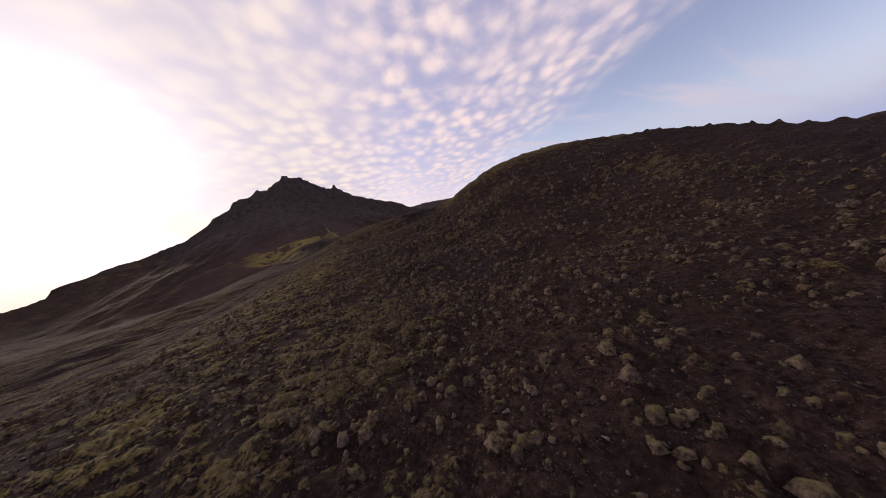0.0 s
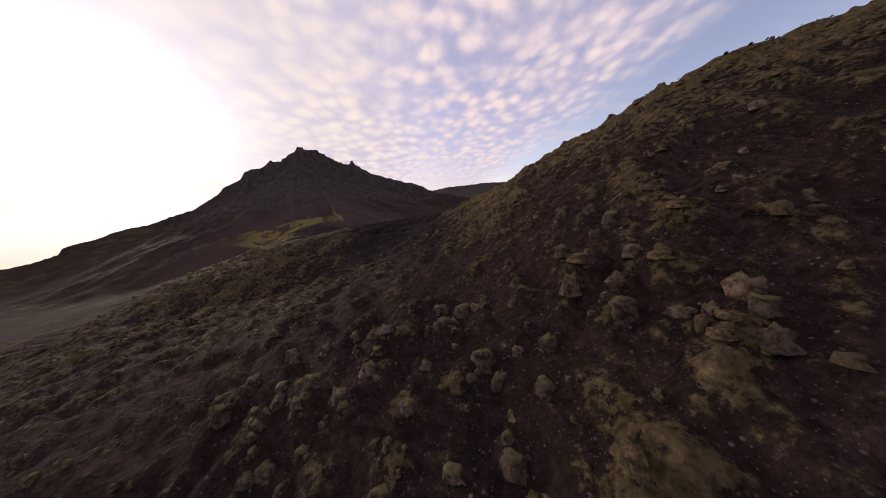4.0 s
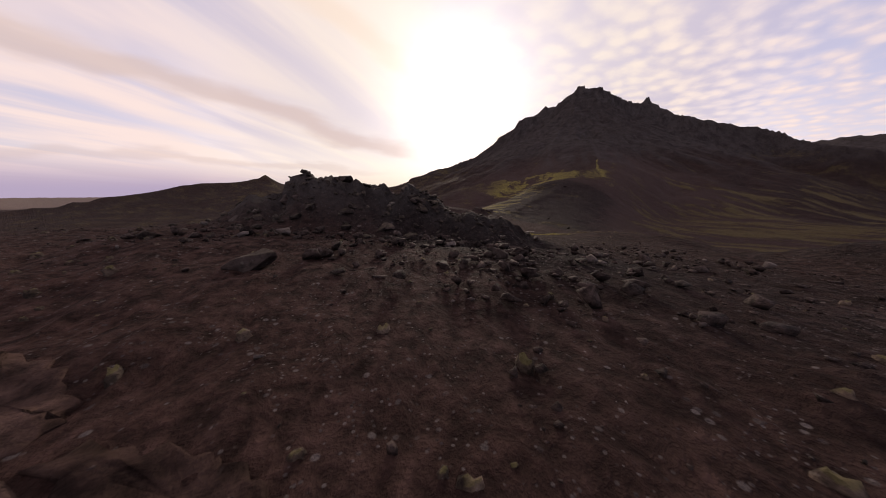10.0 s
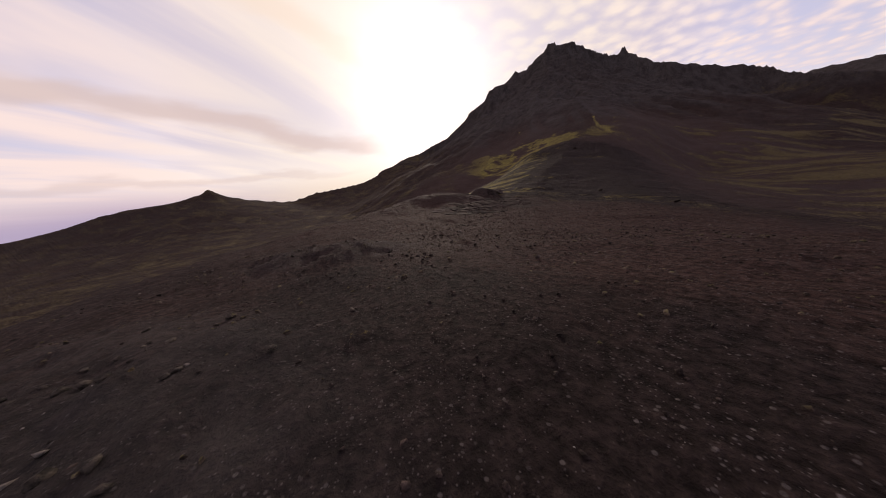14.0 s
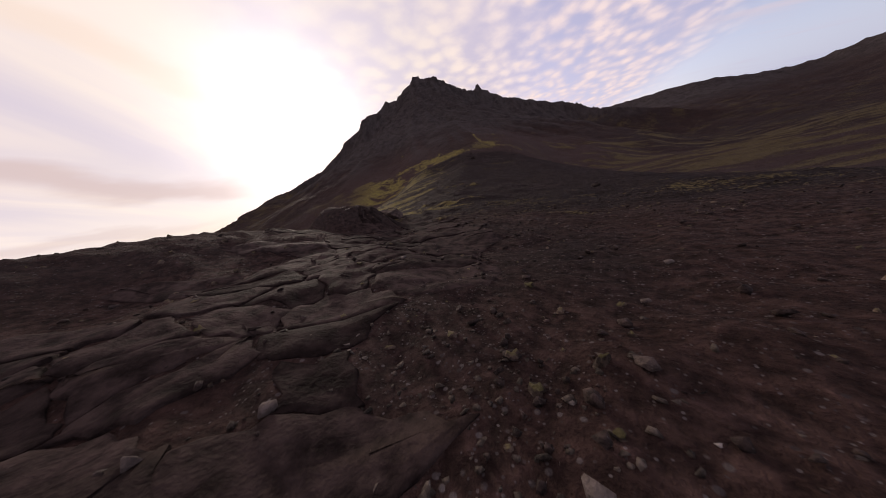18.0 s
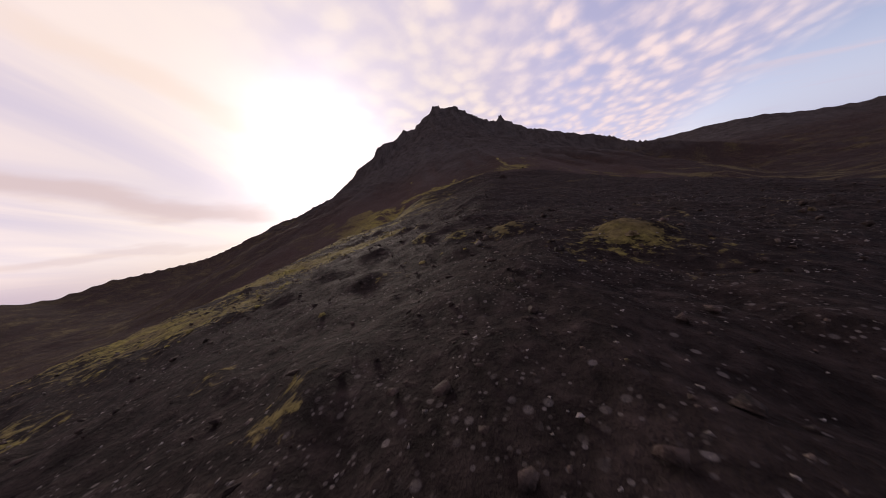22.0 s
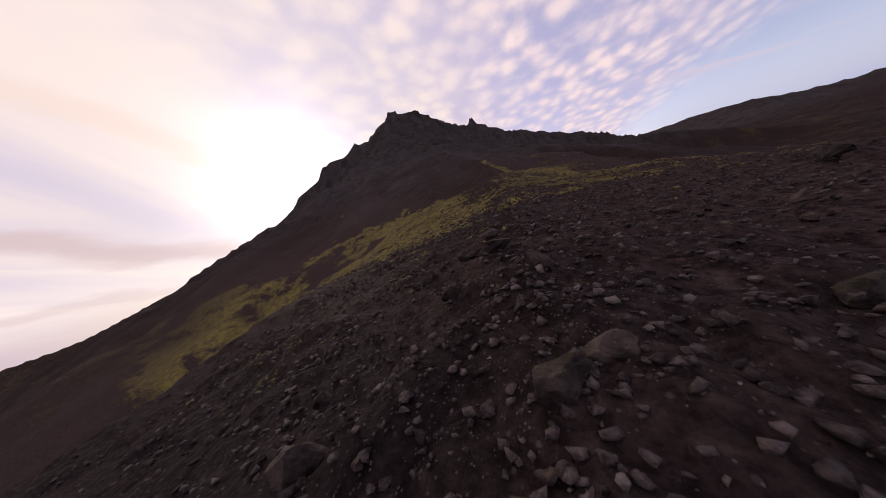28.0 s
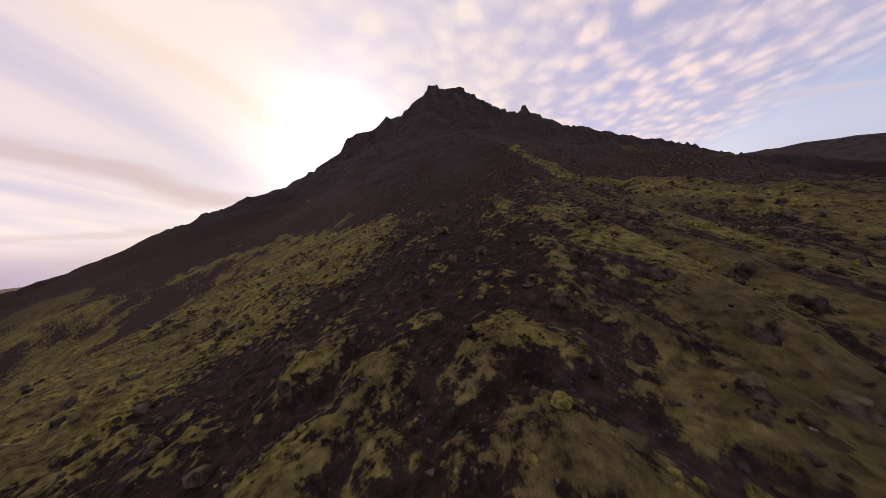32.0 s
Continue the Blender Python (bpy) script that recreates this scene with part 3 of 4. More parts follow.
def ground_material():
    mat = bpy.data.materials.new("volcanic_ground")
    mat.use_nodes = True
    n = Nodes(mat.node_tree)
    pos = n.add("ShaderNodeNewGeometry").outputs["Position"]
    moss, rock, red, plain, dry, pale, sand = [n.add("ShaderNodeAttribute", attribute_name=k).outputs["Fac"] for k in ("moss", "rock", "red", "plain", "dry", "pale", "sand")]
    fine, mid, wide = n.ramp(n.noise(pos, 3.5, 6.0, 0.68), .28, .72), n.noise(pos, 0.45, 4.0, 0.55), n.noise(pos, 0.05, 3.0, 0.5)
    soil = n.mix(fine, rgb(.012, .0070, .0060), rgb(.072, .044, .037))
    soil = n.mix(n.ramp(wide, .35, .65), soil, n.mix(fine, rgb(.011, .0074, .0068), rgb(.062, .041, .037)))
    clods = n.ramp(n.noise(pos, 1.1, 5.0, .62), .38, .62)
    soil = n.mix(n.math("MULTIPLY", clods, .55), soil, n.mix(fine, rgb(.007, .0044, .0038), rgb(.034, .021, .018)))
    smear = n.ramp(n.noise(pos, .16, 4.0, .6), .42, .6)
    soil = n.mix(n.math("MULTIPLY", smear, .5), soil, n.mix(n.noise(pos, 2.0, 3.0, .5), rgb(.010, .0062, .0056), rgb(.030, .0185, .0160)))
    soil = n.mix(n.math("MULTIPLY", red, 0.75), soil, n.mix(fine, rgb(.015, .0074, .0060), rgb(.096, .051, .042)))
    soil = n.mix(n.math("MULTIPLY", pale, 0.75), soil, n.mix(fine, rgb(.0175, .0112, .0103), rgb(.100, .065, .058)))
    soil = n.mix(n.math("MULTIPLY", n.ramp(n.math("ADD", sand, n.math("MULTIPLY", n.math("SUBTRACT", mid, .5), .5)), .2, .8), .85), soil, n.mix(fine, rgb(.006, .0044, .0042), rgb(.034, .0245, .023)))
    pebble = n.voronoi(pos, 9.0)
    heap = n.ramp(n.noise(pos, .5, 3.0, .6), .40, .62)
    for cells, many in ((pebble, .12), (n.voronoi(pos, 19.0), .22)):
        tint = n.add("ShaderNodeSeparateColor", cells.outputs[1]).outputs
        share = n.math("ADD", n.math("MULTIPLY", heap, many), .05)
        grey = n.math("MULTIPLY", n.ramp(cells.outputs[0], .40, .22), n.ramp(n.math("SUBTRACT", n.math("ADD", tint[0], share), 1.0), -.02, .02))
        soil = n.mix(n.math("MULTIPLY", grey, 0.8), soil, n.mix(tint[1], rgb(.040, .031, .030), rgb(.145, .122, .118)))
    # rock tone, greyed and lightened to paint in haze and skylight on the peak
    stone = n.mix(n.ramp(n.math("ADD", n.math("MULTIPLY", n.noise(pos, .8, 8.0, .68), .5), n.math("MULTIPLY", n.noise(n.vec("MULTIPLY", pos, (1.0, 1.0, .35)), .11, 6.0, .65), .5)), .33, .67), rgb(.016, .0138, .0140), rgb(.086, .075, .072))
    soil = n.mix(n.math("MULTIPLY", rock, 0.8), soil, stone)
    green = n.mix(n.ramp(n.noise(pos, 5.0, 6.0, .65), .3, .7), rgb(.058, .048, .014), rgb(.390, .325, .090))
    green = n.mix(n.ramp(n.noise(pos, .7, 3.0), .35, .65), green, n.mix(fine, rgb(.032, .024, .012), rgb(.230, .176, .075)))
    green = n.mix(n.math("MULTIPLY", dry, .9), green, n.mix(n.ramp(n.noise(pos, 4.0, 6.0, .65), .3, .7), rgb(.018, .013, .008), rgb(.138, .102, .058)))
    cover = n.ramp(n.math("ADD", moss, n.math("MULTIPLY", n.math("SUBTRACT", n.math("ADD", n.math("MULTIPLY", mid, .6), n.math("MULTIPLY", fine, .4)), .5), 1.6)), .55, .72)
    colour = n.mix(n.math("MULTIPLY", cover, .9), soil, green)
    # distant haze over the tan plain, mixed into the ground colour
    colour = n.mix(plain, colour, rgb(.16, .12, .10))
    height = n.math("ADD", n.math("MULTIPLY", fine, .22), n.math("ADD", n.math("MULTIPLY", mid, .5), n.math("MULTIPLY", n.math("SUBTRACT", .5, pebble.outputs[0]), .05)))
    height = n.math("ADD", height, n.math("MULTIPLY", cover, n.math("MULTIPLY", n.noise(pos, 5.0, 3.0), .18)))
    bump = n.add("ShaderNodeBump")
    n.put(bump, "Strength", .8)
    n.put(bump, "Distance", 1.0)
    n.put(bump, "Height", height)
    bsdf = n.add("ShaderNodeBsdfPrincipled")
    n.put(bsdf, "Base Color", colour)
    n.put(bsdf, "Roughness", .9)
    n.put(bsdf, "Specular IOR Level", .04)
    n.put(bsdf, "Normal", bump)
    n.add("ShaderNodeOutputMaterial", bsdf)
    return mat


land = tagged(new("ground", make_ground()), "dark brown volcanic gravel ground with yellow-green moss and rocky slopes", "ground", kind="structure")
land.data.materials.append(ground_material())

# ---------------------------------------------------------------- rocks, slabs, moss


def rock_shader(name, dark, light, moss=0.0, per_object=False, scale=4.0, pale_part=.8, lichen_part=.3, gloss=.1):
    mat = bpy.data.materials.new(name)
    mat.use_nodes = True
    n = Nodes(mat.node_tree)
    geo = n.add("ShaderNodeNewGeometry")
    pos = geo.outputs["Position"]
    chance = n.add("ShaderNodeObjectInfo").outputs["Random"] if per_object else geo.outputs["Random Per Island"]
    spots = n.noise(pos, scale, 6.0, .62)
    colour = n.mix(n.ramp(spots, .3, .7), dark, light)
    shade = n.add("ShaderNodeCombineColor", *[n.math("ADD", .6, n.math("MULTIPLY", chance, .8))] * 3).outputs[0]
    colour = n.mix(1.0, colour, shade, "MULTIPLY")
    pale = n.mix(spots, rgb(light[0] * 1.3, light[1] * 1.3, light[2] * 1.3), rgb(.19, .165, .152))
    colour = n.mix(n.math("MULTIPLY", n.ramp(chance, .90, 1.0), pale_part), colour, pale)
    lichen = n.ramp(n.noise(pos, scale * 2.7, 4.0, .5), .64, .70)
    colour = n.mix(n.math("MULTIPLY", lichen, lichen_part), colour, rgb(.17, .145, .13))
    if moss:
        up = n.add("ShaderNodeSeparateXYZ", geo.outputs["Normal"]).outputs[2]
        coat = n.math("MULTIPLY", n.ramp(n.math("ADD", up, n.math("MULTIPLY", n.noise(pos, 2.2, 4.0), .9)), 1.15, 1.4), moss)
        colour = n.mix(coat, colour, n.mix(spots, rgb(.055, .047, .016), rgb(.16, .14, .05)))
    bump = n.add("ShaderNodeBump")
    n.put(bump, "Strength", .7)
    n.put(bump, "Distance", .12)
    n.put(bump, "Height", n.math("ADD", spots, n.math("MULTIPLY", n.noise(pos, scale * 5, 3.0), .4)))
    bsdf = n.add("ShaderNodeBsdfPrincipled")
    n.put(bsdf, "Base Color", colour)
    n.put(bsdf, "Roughness", .82)
    n.put(bsdf, "Specular IOR Level", gloss)
    n.put(bsdf, "Normal", bump)
    n.add("ShaderNodeOutputMaterial", bsdf)
    return mat


def moss_shader(name, low, high, grey_low, grey_high):
    mat = bpy.data.materials.new(name)
    mat.use_nodes = True
    n = Nodes(mat.node_tree)
    geo = n.add("ShaderNodeNewGeometry")
    pos, chance = geo.outputs["Position"], geo.outputs["Random Per Island"]
    tuft = n.noise(pos, 11.0, 6.0, .7)
    colour = n.mix(n.ramp(tuft, .3, .72), low, high)
    grey = n.mix(tuft, grey_low, grey_high)
    colour = n.mix(n.math("MULTIPLY", n.ramp(n.math("ADD", n.math("MULTIPLY", chance, .6), n.math("MULTIPLY", n.noise(pos, .25, 2.0), .5)), .40, .72), .8), colour, grey)
    bump = n.add("ShaderNodeBump")
    n.put(bump, "Strength", .9)
    n.put(bump, "Distance", .08)
    n.put(bump, "Height", n.math("ADD", tuft, n.math("MULTIPLY", n.noise(pos, 40.0, 2.0), .3)))
    bsdf = n.add("ShaderNodeBsdfPrincipled")
    n.put(bsdf, "Base Color", colour)
    n.put(bsdf, "Roughness", .95)
    n.put(bsdf, "Specular IOR Level", .1)
    n.put(bsdf, "Normal", bump)
    n.add("ShaderNodeOutputMaterial", bsdf)
    return mat


STONE = rock_shader("loose_stone", rgb(.010, .0066, .0058), rgb(.066, .045, .039), scale=7.0)
RUBBLE = rock_shader("rubble_stone", rgb(.020, .0150, .0140), rgb(.118, .090, .082), scale=6.0)
GREY_STONE = rock_shader("grey_stone", rgb(.012, .0088, .0074), rgb(.082, .063, .051), scale=6.0)
LUMP = rock_shader("mossy_lump", rgb(.010, .0066, .0052), rgb(.105, .074, .056), moss=.5, scale=6.0, pale_part=.2)
PALE = rock_shader("pale_pebble", rgb(.06, .048, .046), rgb(.26, .225, .215), scale=7.0)
ROCK = rock_shader("lava_rock", rgb(.010, .0069, .0060), rgb(.066, .047, .041), moss=.12, per_object=True, scale=2.6, pale_part=.3)
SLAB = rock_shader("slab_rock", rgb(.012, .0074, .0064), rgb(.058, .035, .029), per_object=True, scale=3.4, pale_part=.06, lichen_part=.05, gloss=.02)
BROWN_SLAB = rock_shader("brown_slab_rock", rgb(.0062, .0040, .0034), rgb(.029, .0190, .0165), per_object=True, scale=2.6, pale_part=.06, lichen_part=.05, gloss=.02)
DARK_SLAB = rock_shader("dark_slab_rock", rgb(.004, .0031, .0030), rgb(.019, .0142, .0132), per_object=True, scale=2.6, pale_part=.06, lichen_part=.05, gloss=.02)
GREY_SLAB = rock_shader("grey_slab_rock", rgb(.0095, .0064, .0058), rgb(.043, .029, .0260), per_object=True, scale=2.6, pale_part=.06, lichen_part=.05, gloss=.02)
MOSS = moss_shader("woolly_moss", rgb(.042, .034, .011), rgb(.355, .292, .084), rgb(.032, .025, .011), rgb(.20, .155, .070))
DRY_MOSS = moss_shader("dry_moss", rgb(.014, .0095, .006), rgb(.155, .111, .058), rgb(.018, .013, .009), rgb(.115, .082, .050))


def heights(x, y):
    return ground(np.asarray(x, float), np.asarray(y, float))[0]


def low_heights(x, y, reach):
    """The lowest ground within reach of a place."""
    x, y = np.asarray(x, float), np.asarray(y, float)
    across, along = np.array([0, 1, -1, 0, 0])[:, None] * reach, np.array([0, 0, 0, 1, -1])[:, None] * reach
    return heights((x + across).ravel(), (y + along).ravel()).reshape(5, -1).min(axis=0)


def stone_shape(rng, flat=0.7, points=11):
    """A rough angular stone about 1 m across, as vertices and triangles."""
    bm = bmesh.new()
    for _ in range(points):
        v = Vector((rng.gauss(0, 1), rng.gauss(0, 1), rng.gauss(0, 1))).normalized() * rng.uniform(.40, .56)
        bm.verts.new((v.x, v.y * rng.uniform(.7, 1.0), v.z * flat))
    hull = bmesh.ops.convex_hull(bm, input=bm.verts)
    bmesh.ops.delete(bm, geom=[g for g in hull["geom_interior"] if isinstance(g, bmesh.types.BMVert)], context="VERTS")
    bmesh.ops.triangulate(bm, faces=bm.faces)
    bm.verts.index_update()
    shape = np.array([v.co[:] for v in bm.verts]), np.array([[v.index for v in f.verts] for f in bm.faces])
    bm.free()
    return shape


def cushion_shape(rng, rings=3, spokes=7):
    """A ragged clump of moss about 1 m across."""
    seed = rng.uniform(0, 50)
    verts, faces = [(0, 0, rng.uniform(.16, .26))], []
    long = rng.uniform(.6, 1.0)
    for r in range(1, rings + 1):
        t = r / rings
        for k in range(spokes):
            a = 2 * math.pi * (k + .5 * (r % 2)) / spokes
            lobe = 1 + .75 * noise.noise(Vector((math.cos(a) * 1.1 + seed, math.sin(a) * 1.1, t)))
            rad = .5 * t ** .8 * lobe * rng.uniform(.85, 1.15)
            high = (1 - t * t) * .24 * rng.uniform(.55, 1.45) - (.14 if r == rings else 0)
            verts.append((rad * math.cos(a), rad * math.sin(a) * long, high))
    for k in range(spokes):
        faces.append((0, 1 + k, 1 + (k + 1) % spokes))
    for r in range(rings - 1):
        a, b = 1 + r * spokes, 1 + (r + 1) * spokes
        for k in range(spokes):
            k2 = (k + 1) % spokes
            faces += [(a + k, b + k, b + k2), (a + k, b + k2, a + k2)]
    return np.array(verts), np.array(faces)


def spread(shapes, places, rng, material, name, label, category, smooth_faces=False):
    """Many small pieces joined into one mesh. places: x, y, z, size, height factor, sink, turn."""
    vs, fs, base = [], [], 0
    which = rng.integers(0, len(shapes), len(places))
    for k, (sv, sf) in enumerate(shapes):
        p = places[which == k]
        if not len(p):
            continue
        c, s = np.cos(p[:, 6])[:, None], np.sin(p[:, 6])[:, None]
        x = (sv[None, :, 0] * c - sv[None, :, 1] * s) * p[:, 3:4] + p[:, 0:1]
        y = (sv[None, :, 0] * s + sv[None, :, 1] * c) * p[:, 3:4] + p[:, 1:2]
        z = sv[None, :, 2] * p[:, 3:4] * p[:, 4:5] + p[:, 2:3] + p[:, 5:6] * p[:, 3:4]
        vs.append(np.stack([x, y, z], -1).reshape(-1, 3))
        fs.append((sf[None] + (np.arange(len(p)) * len(sv))[:, None, None]).reshape(-1, 3) + base)
        base += len(p) * len(sv)
    v, f = np.concatenate(vs), np.concatenate(fs)
    me = bpy.data.meshes.new(name)
    me.vertices.add(len(v))
    me.vertices.foreach_set("co", v.astype(np.float32).ravel())
    me.loops.add(f.size)
    me.loops.foreach_set("vertex_index", f.astype(np.int32).ravel())
    me.polygons.add(len(f))
    me.polygons.foreach_set("loop_start", (np.arange(len(f)) * 3).astype(np.int32))
    me.update(calc_edges=True)
    if smooth_faces:
        me.polygons.foreach_set("use_smooth", np.ones(len(f), bool))
    me.materials.append(material)
    return tagged(new(name, me), label, category, kind="stuff")


def strip(rng, count, start, end, half, power=1.6):
    """Places scattered beside the crest line between two distances along it."""
    s = rng.uniform(start, end, count)
    x, y = np.interp(s, LENGTHS, CREST[:, 0]), np.interp(s, LENGTHS, CREST[:, 1])
    x2, y2 = np.interp(s + .5, LENGTHS, CREST[:, 0]), np.interp(s + .5, LENGTHS, CREST[:, 1])
    tx, ty = (x2 - x) / .5, (y2 - y) / .5
    off = np.sign(rng.uniform(-1, 1, count)) * rng.uniform(0, 1, count) ** power * half
    return x - ty * off, y + tx * off


def station(x, y):
    """Distance along the crest line of the place nearest to (x, y)."""
    d, _, (s,) = along_line(np.array([x], float), np.array([y], float), STATIONS)
    return float(s[0])


rng = np.random.default_rng(7)
dice = random.Random(7)
STONES = [stone_shape(dice, dice.uniform(.5, .9), 9) for _ in range(18)]
PEBBLES = [stone_shape(dice, dice.uniform(.5, .9), 6) for _ in range(12)]
CUSHIONS = [cushion_shape(dice) for _ in range(20)]


def scatter_stones():
    # stretches: from, to (metres along the crest line), how many, half width, size range
    start = station(0, -5)
    rows = [(start, station(-1, 58), 8000, 34, .10, .42), (station(-1, 58), station(-10, 95), 5000, 26, .05, .20), (station(-10, 95), station(-39, 128), 4200, 24, .05, .22),
            (station(-36, 126), station(-50, 135), 2400, 13, .10, .65), (station(-48, 134), station(-88, 152), 8000, 24, .04, .20), (station(-88, 152), station(-119, 200), 7000, 24, .06, .34),
            (station(-117, 196), station(-161, 288), 15000, 22, .05, .26), (station(-172, 308), station(-203, 401), 11000, 24, .05, .28)]
    out, grey = [], []
    for k, (a, b, count, half, small, large) in enumerate(rows):
        count = int(count * .8)
        x, y = strip(rng, count, a, b, half)
        size = small + (large - small) * rng.uniform(0, 1, count) ** 4.5
        z, rocky = ground(x, y)
        steep = rocky > .05
        z[steep] = low_heights(x[steep], y[steep], .5)
        (grey if k < 2 else out).append(np.c_[x, y, z, size, rng.uniform(.6, 1.1, count), rng.uniform(.1, .32, count), rng.uniform(0, 6.28, count)])
    # the rocky mound and the outcrop
    for mx, my, rx, ry, count, large in ((-51, 125.5, 5, 5, 2000, .5), (-46, 130.4, 4.5, 2.2, 650, .45), (-128, 184, 7, 10, 150, .3), (-86, 141.5, 7, 5, 160, .4), (-98, 149.5, 7, 5, 130, .4), (-23, 147, 9, 2.2, 160, .5), (-110.3, 181, 3.2, 2.4, 900, .13)):
        x, y = mx + rx * rng.normal(0, .55, count), my + ry * rng.normal(0, .55, count)
        size = .04 + .08 * large + large * rng.uniform(0, 1, count) ** 2.8
        grey.append(np.c_[x, y, low_heights(x, y, .15), size, rng.uniform(.6, 1.1, count), rng.uniform(.02, .28, count), rng.uniform(0, 6.28, count)])
    x, y = strip(rng, 32000, station(-158, 280), station(-178, 331), 16, 1.35)
    thick = fbm(x, y, 5, 93, 2) > rng.uniform(-1.0, .3, len(x))
    x, y = x[thick], y[thick]
    size = .04 + .26 * rng.uniform(0, 1, len(x)) ** 2.8
    spread(STONES, np.c_[x, y, heights(x, y), size, rng.uniform(.6, 1.1, len(x)), rng.uniform(.05, .25, len(x)), rng.uniform(0, 6.28, len(x))], rng, RUBBLE, "rubble", "grey-brown angular lava rubble on the spur", "rubble")
    out2 = []
    for a, b, count, half in ((station(-121, 203), station(-161, 288), 36000, 12), (station(-48, 134), station(-119, 200), 3000, 14), (station(-172, 308), station(-190, 370), 1500, 12), (station(-10, 95), station(-39, 128), 1400, 10)):
        x, y = strip(rng, count, a, b, half, 1.2)
        thick = fbm(x, y, 4, 99, 2) > rng.uniform(-.8, .4, count)
        x, y = x[thick], y[thick]
        out2.append(np.c_[x, y, heights(x, y), .022 + .055 * rng.uniform(0, 1, len(x)) ** 2.5, rng.uniform(.5, 1, len(x)), rng.uniform(.3, .7, len(x)), rng.uniform(0, 6.28, len(x))])
    spread(PEBBLES, np.concatenate(out2), rng, PALE, "pale_pebbles", "small pale grey pebbles sprinkled over dark gravel", "pebbles")
    spread(STONES, np.concatenate(out), rng, STONE, "loose_stones", "small dark brown and grey lava stones strewn over gravel", "stones")
    spread(STONES, np.concatenate(grey), rng, GREY_STONE, "hillside_stones", "brown-grey lava stones with pale lichen on slopes and mounds", "stones")


def scatter_moss():
    # stretches: how many tries, from, to, half width, size range
    rows = [(13000, station(0, -5), station(-10, 95), 42, .16, .60), (9000, station(-117, 196), station(-161, 288), 34, .07, .30),
            (30000, station(-165, 296), station(-203, 401), 34, .06, .24), (5000, station(-48, 134), station(-88, 152), 26, .07, .28)]
    out = []
    for count, a, b, half, small, large in rows:
        x, y = strip(rng, count, a, b, half, 1.25)
        z = heights(x, y)
        cover = moss_cover(x, y, z) + 0.45 * fbm(x, y, 2.4, 95, 2) + 0.2 * fbm(x, y, 9, 97, 2)
        keep = cover > rng.uniform(.44, .76, count)
        x, y, z = x[keep], y[keep], z[keep]
        size = small + (large - small) * rng.uniform(0, 1, len(x)) ** 2.4
        out.append(np.c_[x, y, z, size * rng.uniform(.9, 1.3, len(x)), rng.uniform(.7, 1.4, len(x)), rng.uniform(-.06, .0, len(x)), rng.uniform(0, 6.28, len(x))])
    for row in STRIPS:
        u = rng.uniform(0, len(row) - 1.001, 130)
        k = u.astype(int)
        x, y = [row[k, c] + (u - k) * (row[k + 1, c] - row[k, c]) + rng.normal(0, .35, 130) for c in (0, 1)]
        out.append(np.c_[x, y, heights(x, y), .30 + .40 * rng.uniform(0, 1, 130), rng.uniform(.6, 1.0, 130), rng.uniform(-.02, .05, 130), rng.uniform(0, 6.28, 130)])
    places = np.concatenate(out)
    dry = dry_moss(places[:, 0], places[:, 1]) > .42
    spread(CUSHIONS, places[dry], rng, DRY_MOSS, "dry_moss_cushions", "low cushions of dry brown and olive moss on stony ground", "moss", True)
    spread(CUSHIONS, places[~dry], rng, MOSS, "moss_cushions", "low cushions of yellow-green woolly moss on dark gravel", "moss", True)


def scatter_lumps():
    """Rounded clumps of lava with a thin coat of moss, in drifts with bare soil between them."""
    rows = [(15000, station(0, -5), station(-3, 68), 40, .14, .85), (7000, station(-3, 66), station(-9, 93), 26, .06, .20), (5000, station(-48, 134), station(-119, 200), 24, .08, .34),
            (2500, station(-12, 98), station(-40, 128), 20, .08, .30), (3500, station(-117, 196), station(-161, 288), 24, .07, .30), (10000, station(-177, 327), station(-203, 401), 26, .10, .55)]
    out = []
    for count, a, b, half, small, large in rows:
        x, y = strip(rng, count, a, b, half, 1.2)
        keep = fbm(x, y, 5, 105, 3) > rng.uniform(-.75, .55, count)
        keep = keep & (rng.uniform(.15, 1.1, count) > dark_sand(x, y))
        x, y = x[keep], y[keep]
        size = small + (large - small) * rng.uniform(0, 1, len(x)) ** 2.2
        out.append(np.c_[x, y, heights(x, y), size, rng.uniform(1.1, 2.1, len(x)), rng.uniform(-.10, -.02, len(x)), rng.uniform(0, 6.28, len(x))])
    spread(CUSHIONS, np.concatenate(out), rng, LUMP, "lava_lumps", "rounded brown lava clumps thinly coated with grey-olive moss", "lumps", True)


def rock_mesh(name, seed, flat, rough):
    """One larger rock: a hull cut finer, with facets and dents."""
    r = random.Random(seed)
    v, f = stone_shape(r, flat, 13)
    bm = bmesh.new()
    made = [bm.verts.new(p) for p in v]
    for tri in f:
        bm.faces.new([made[k] for k in tri])
    bmesh.ops.recalc_face_normals(bm, faces=bm.faces)
    bmesh.ops.bevel(bm, geom=list(bm.edges), offset=.03, segments=1, affect="EDGES", clamp_overlap=True)
    bmesh.ops.triangulate(bm, faces=bm.faces)
    bmesh.ops.subdivide_edges(bm, edges=[e for e in bm.edges if e.calc_length() > .2], cuts=2, use_grid_fill=True)
    for p in bm.verts:
        if p.co.length > .62:
            p.co *= .62 / p.co.length
        k = noise.noise(p.co * 3.1 + Vector((seed, 0, 0))) * rough + noise.noise(p.co * 8.0 + Vector((0, seed, 0))) * rough * .4
        p.co += p.co.normalized() * k
    me = bpy.data.meshes.new(name)
    bm.to_mesh(me)
    bm.free()
    return me


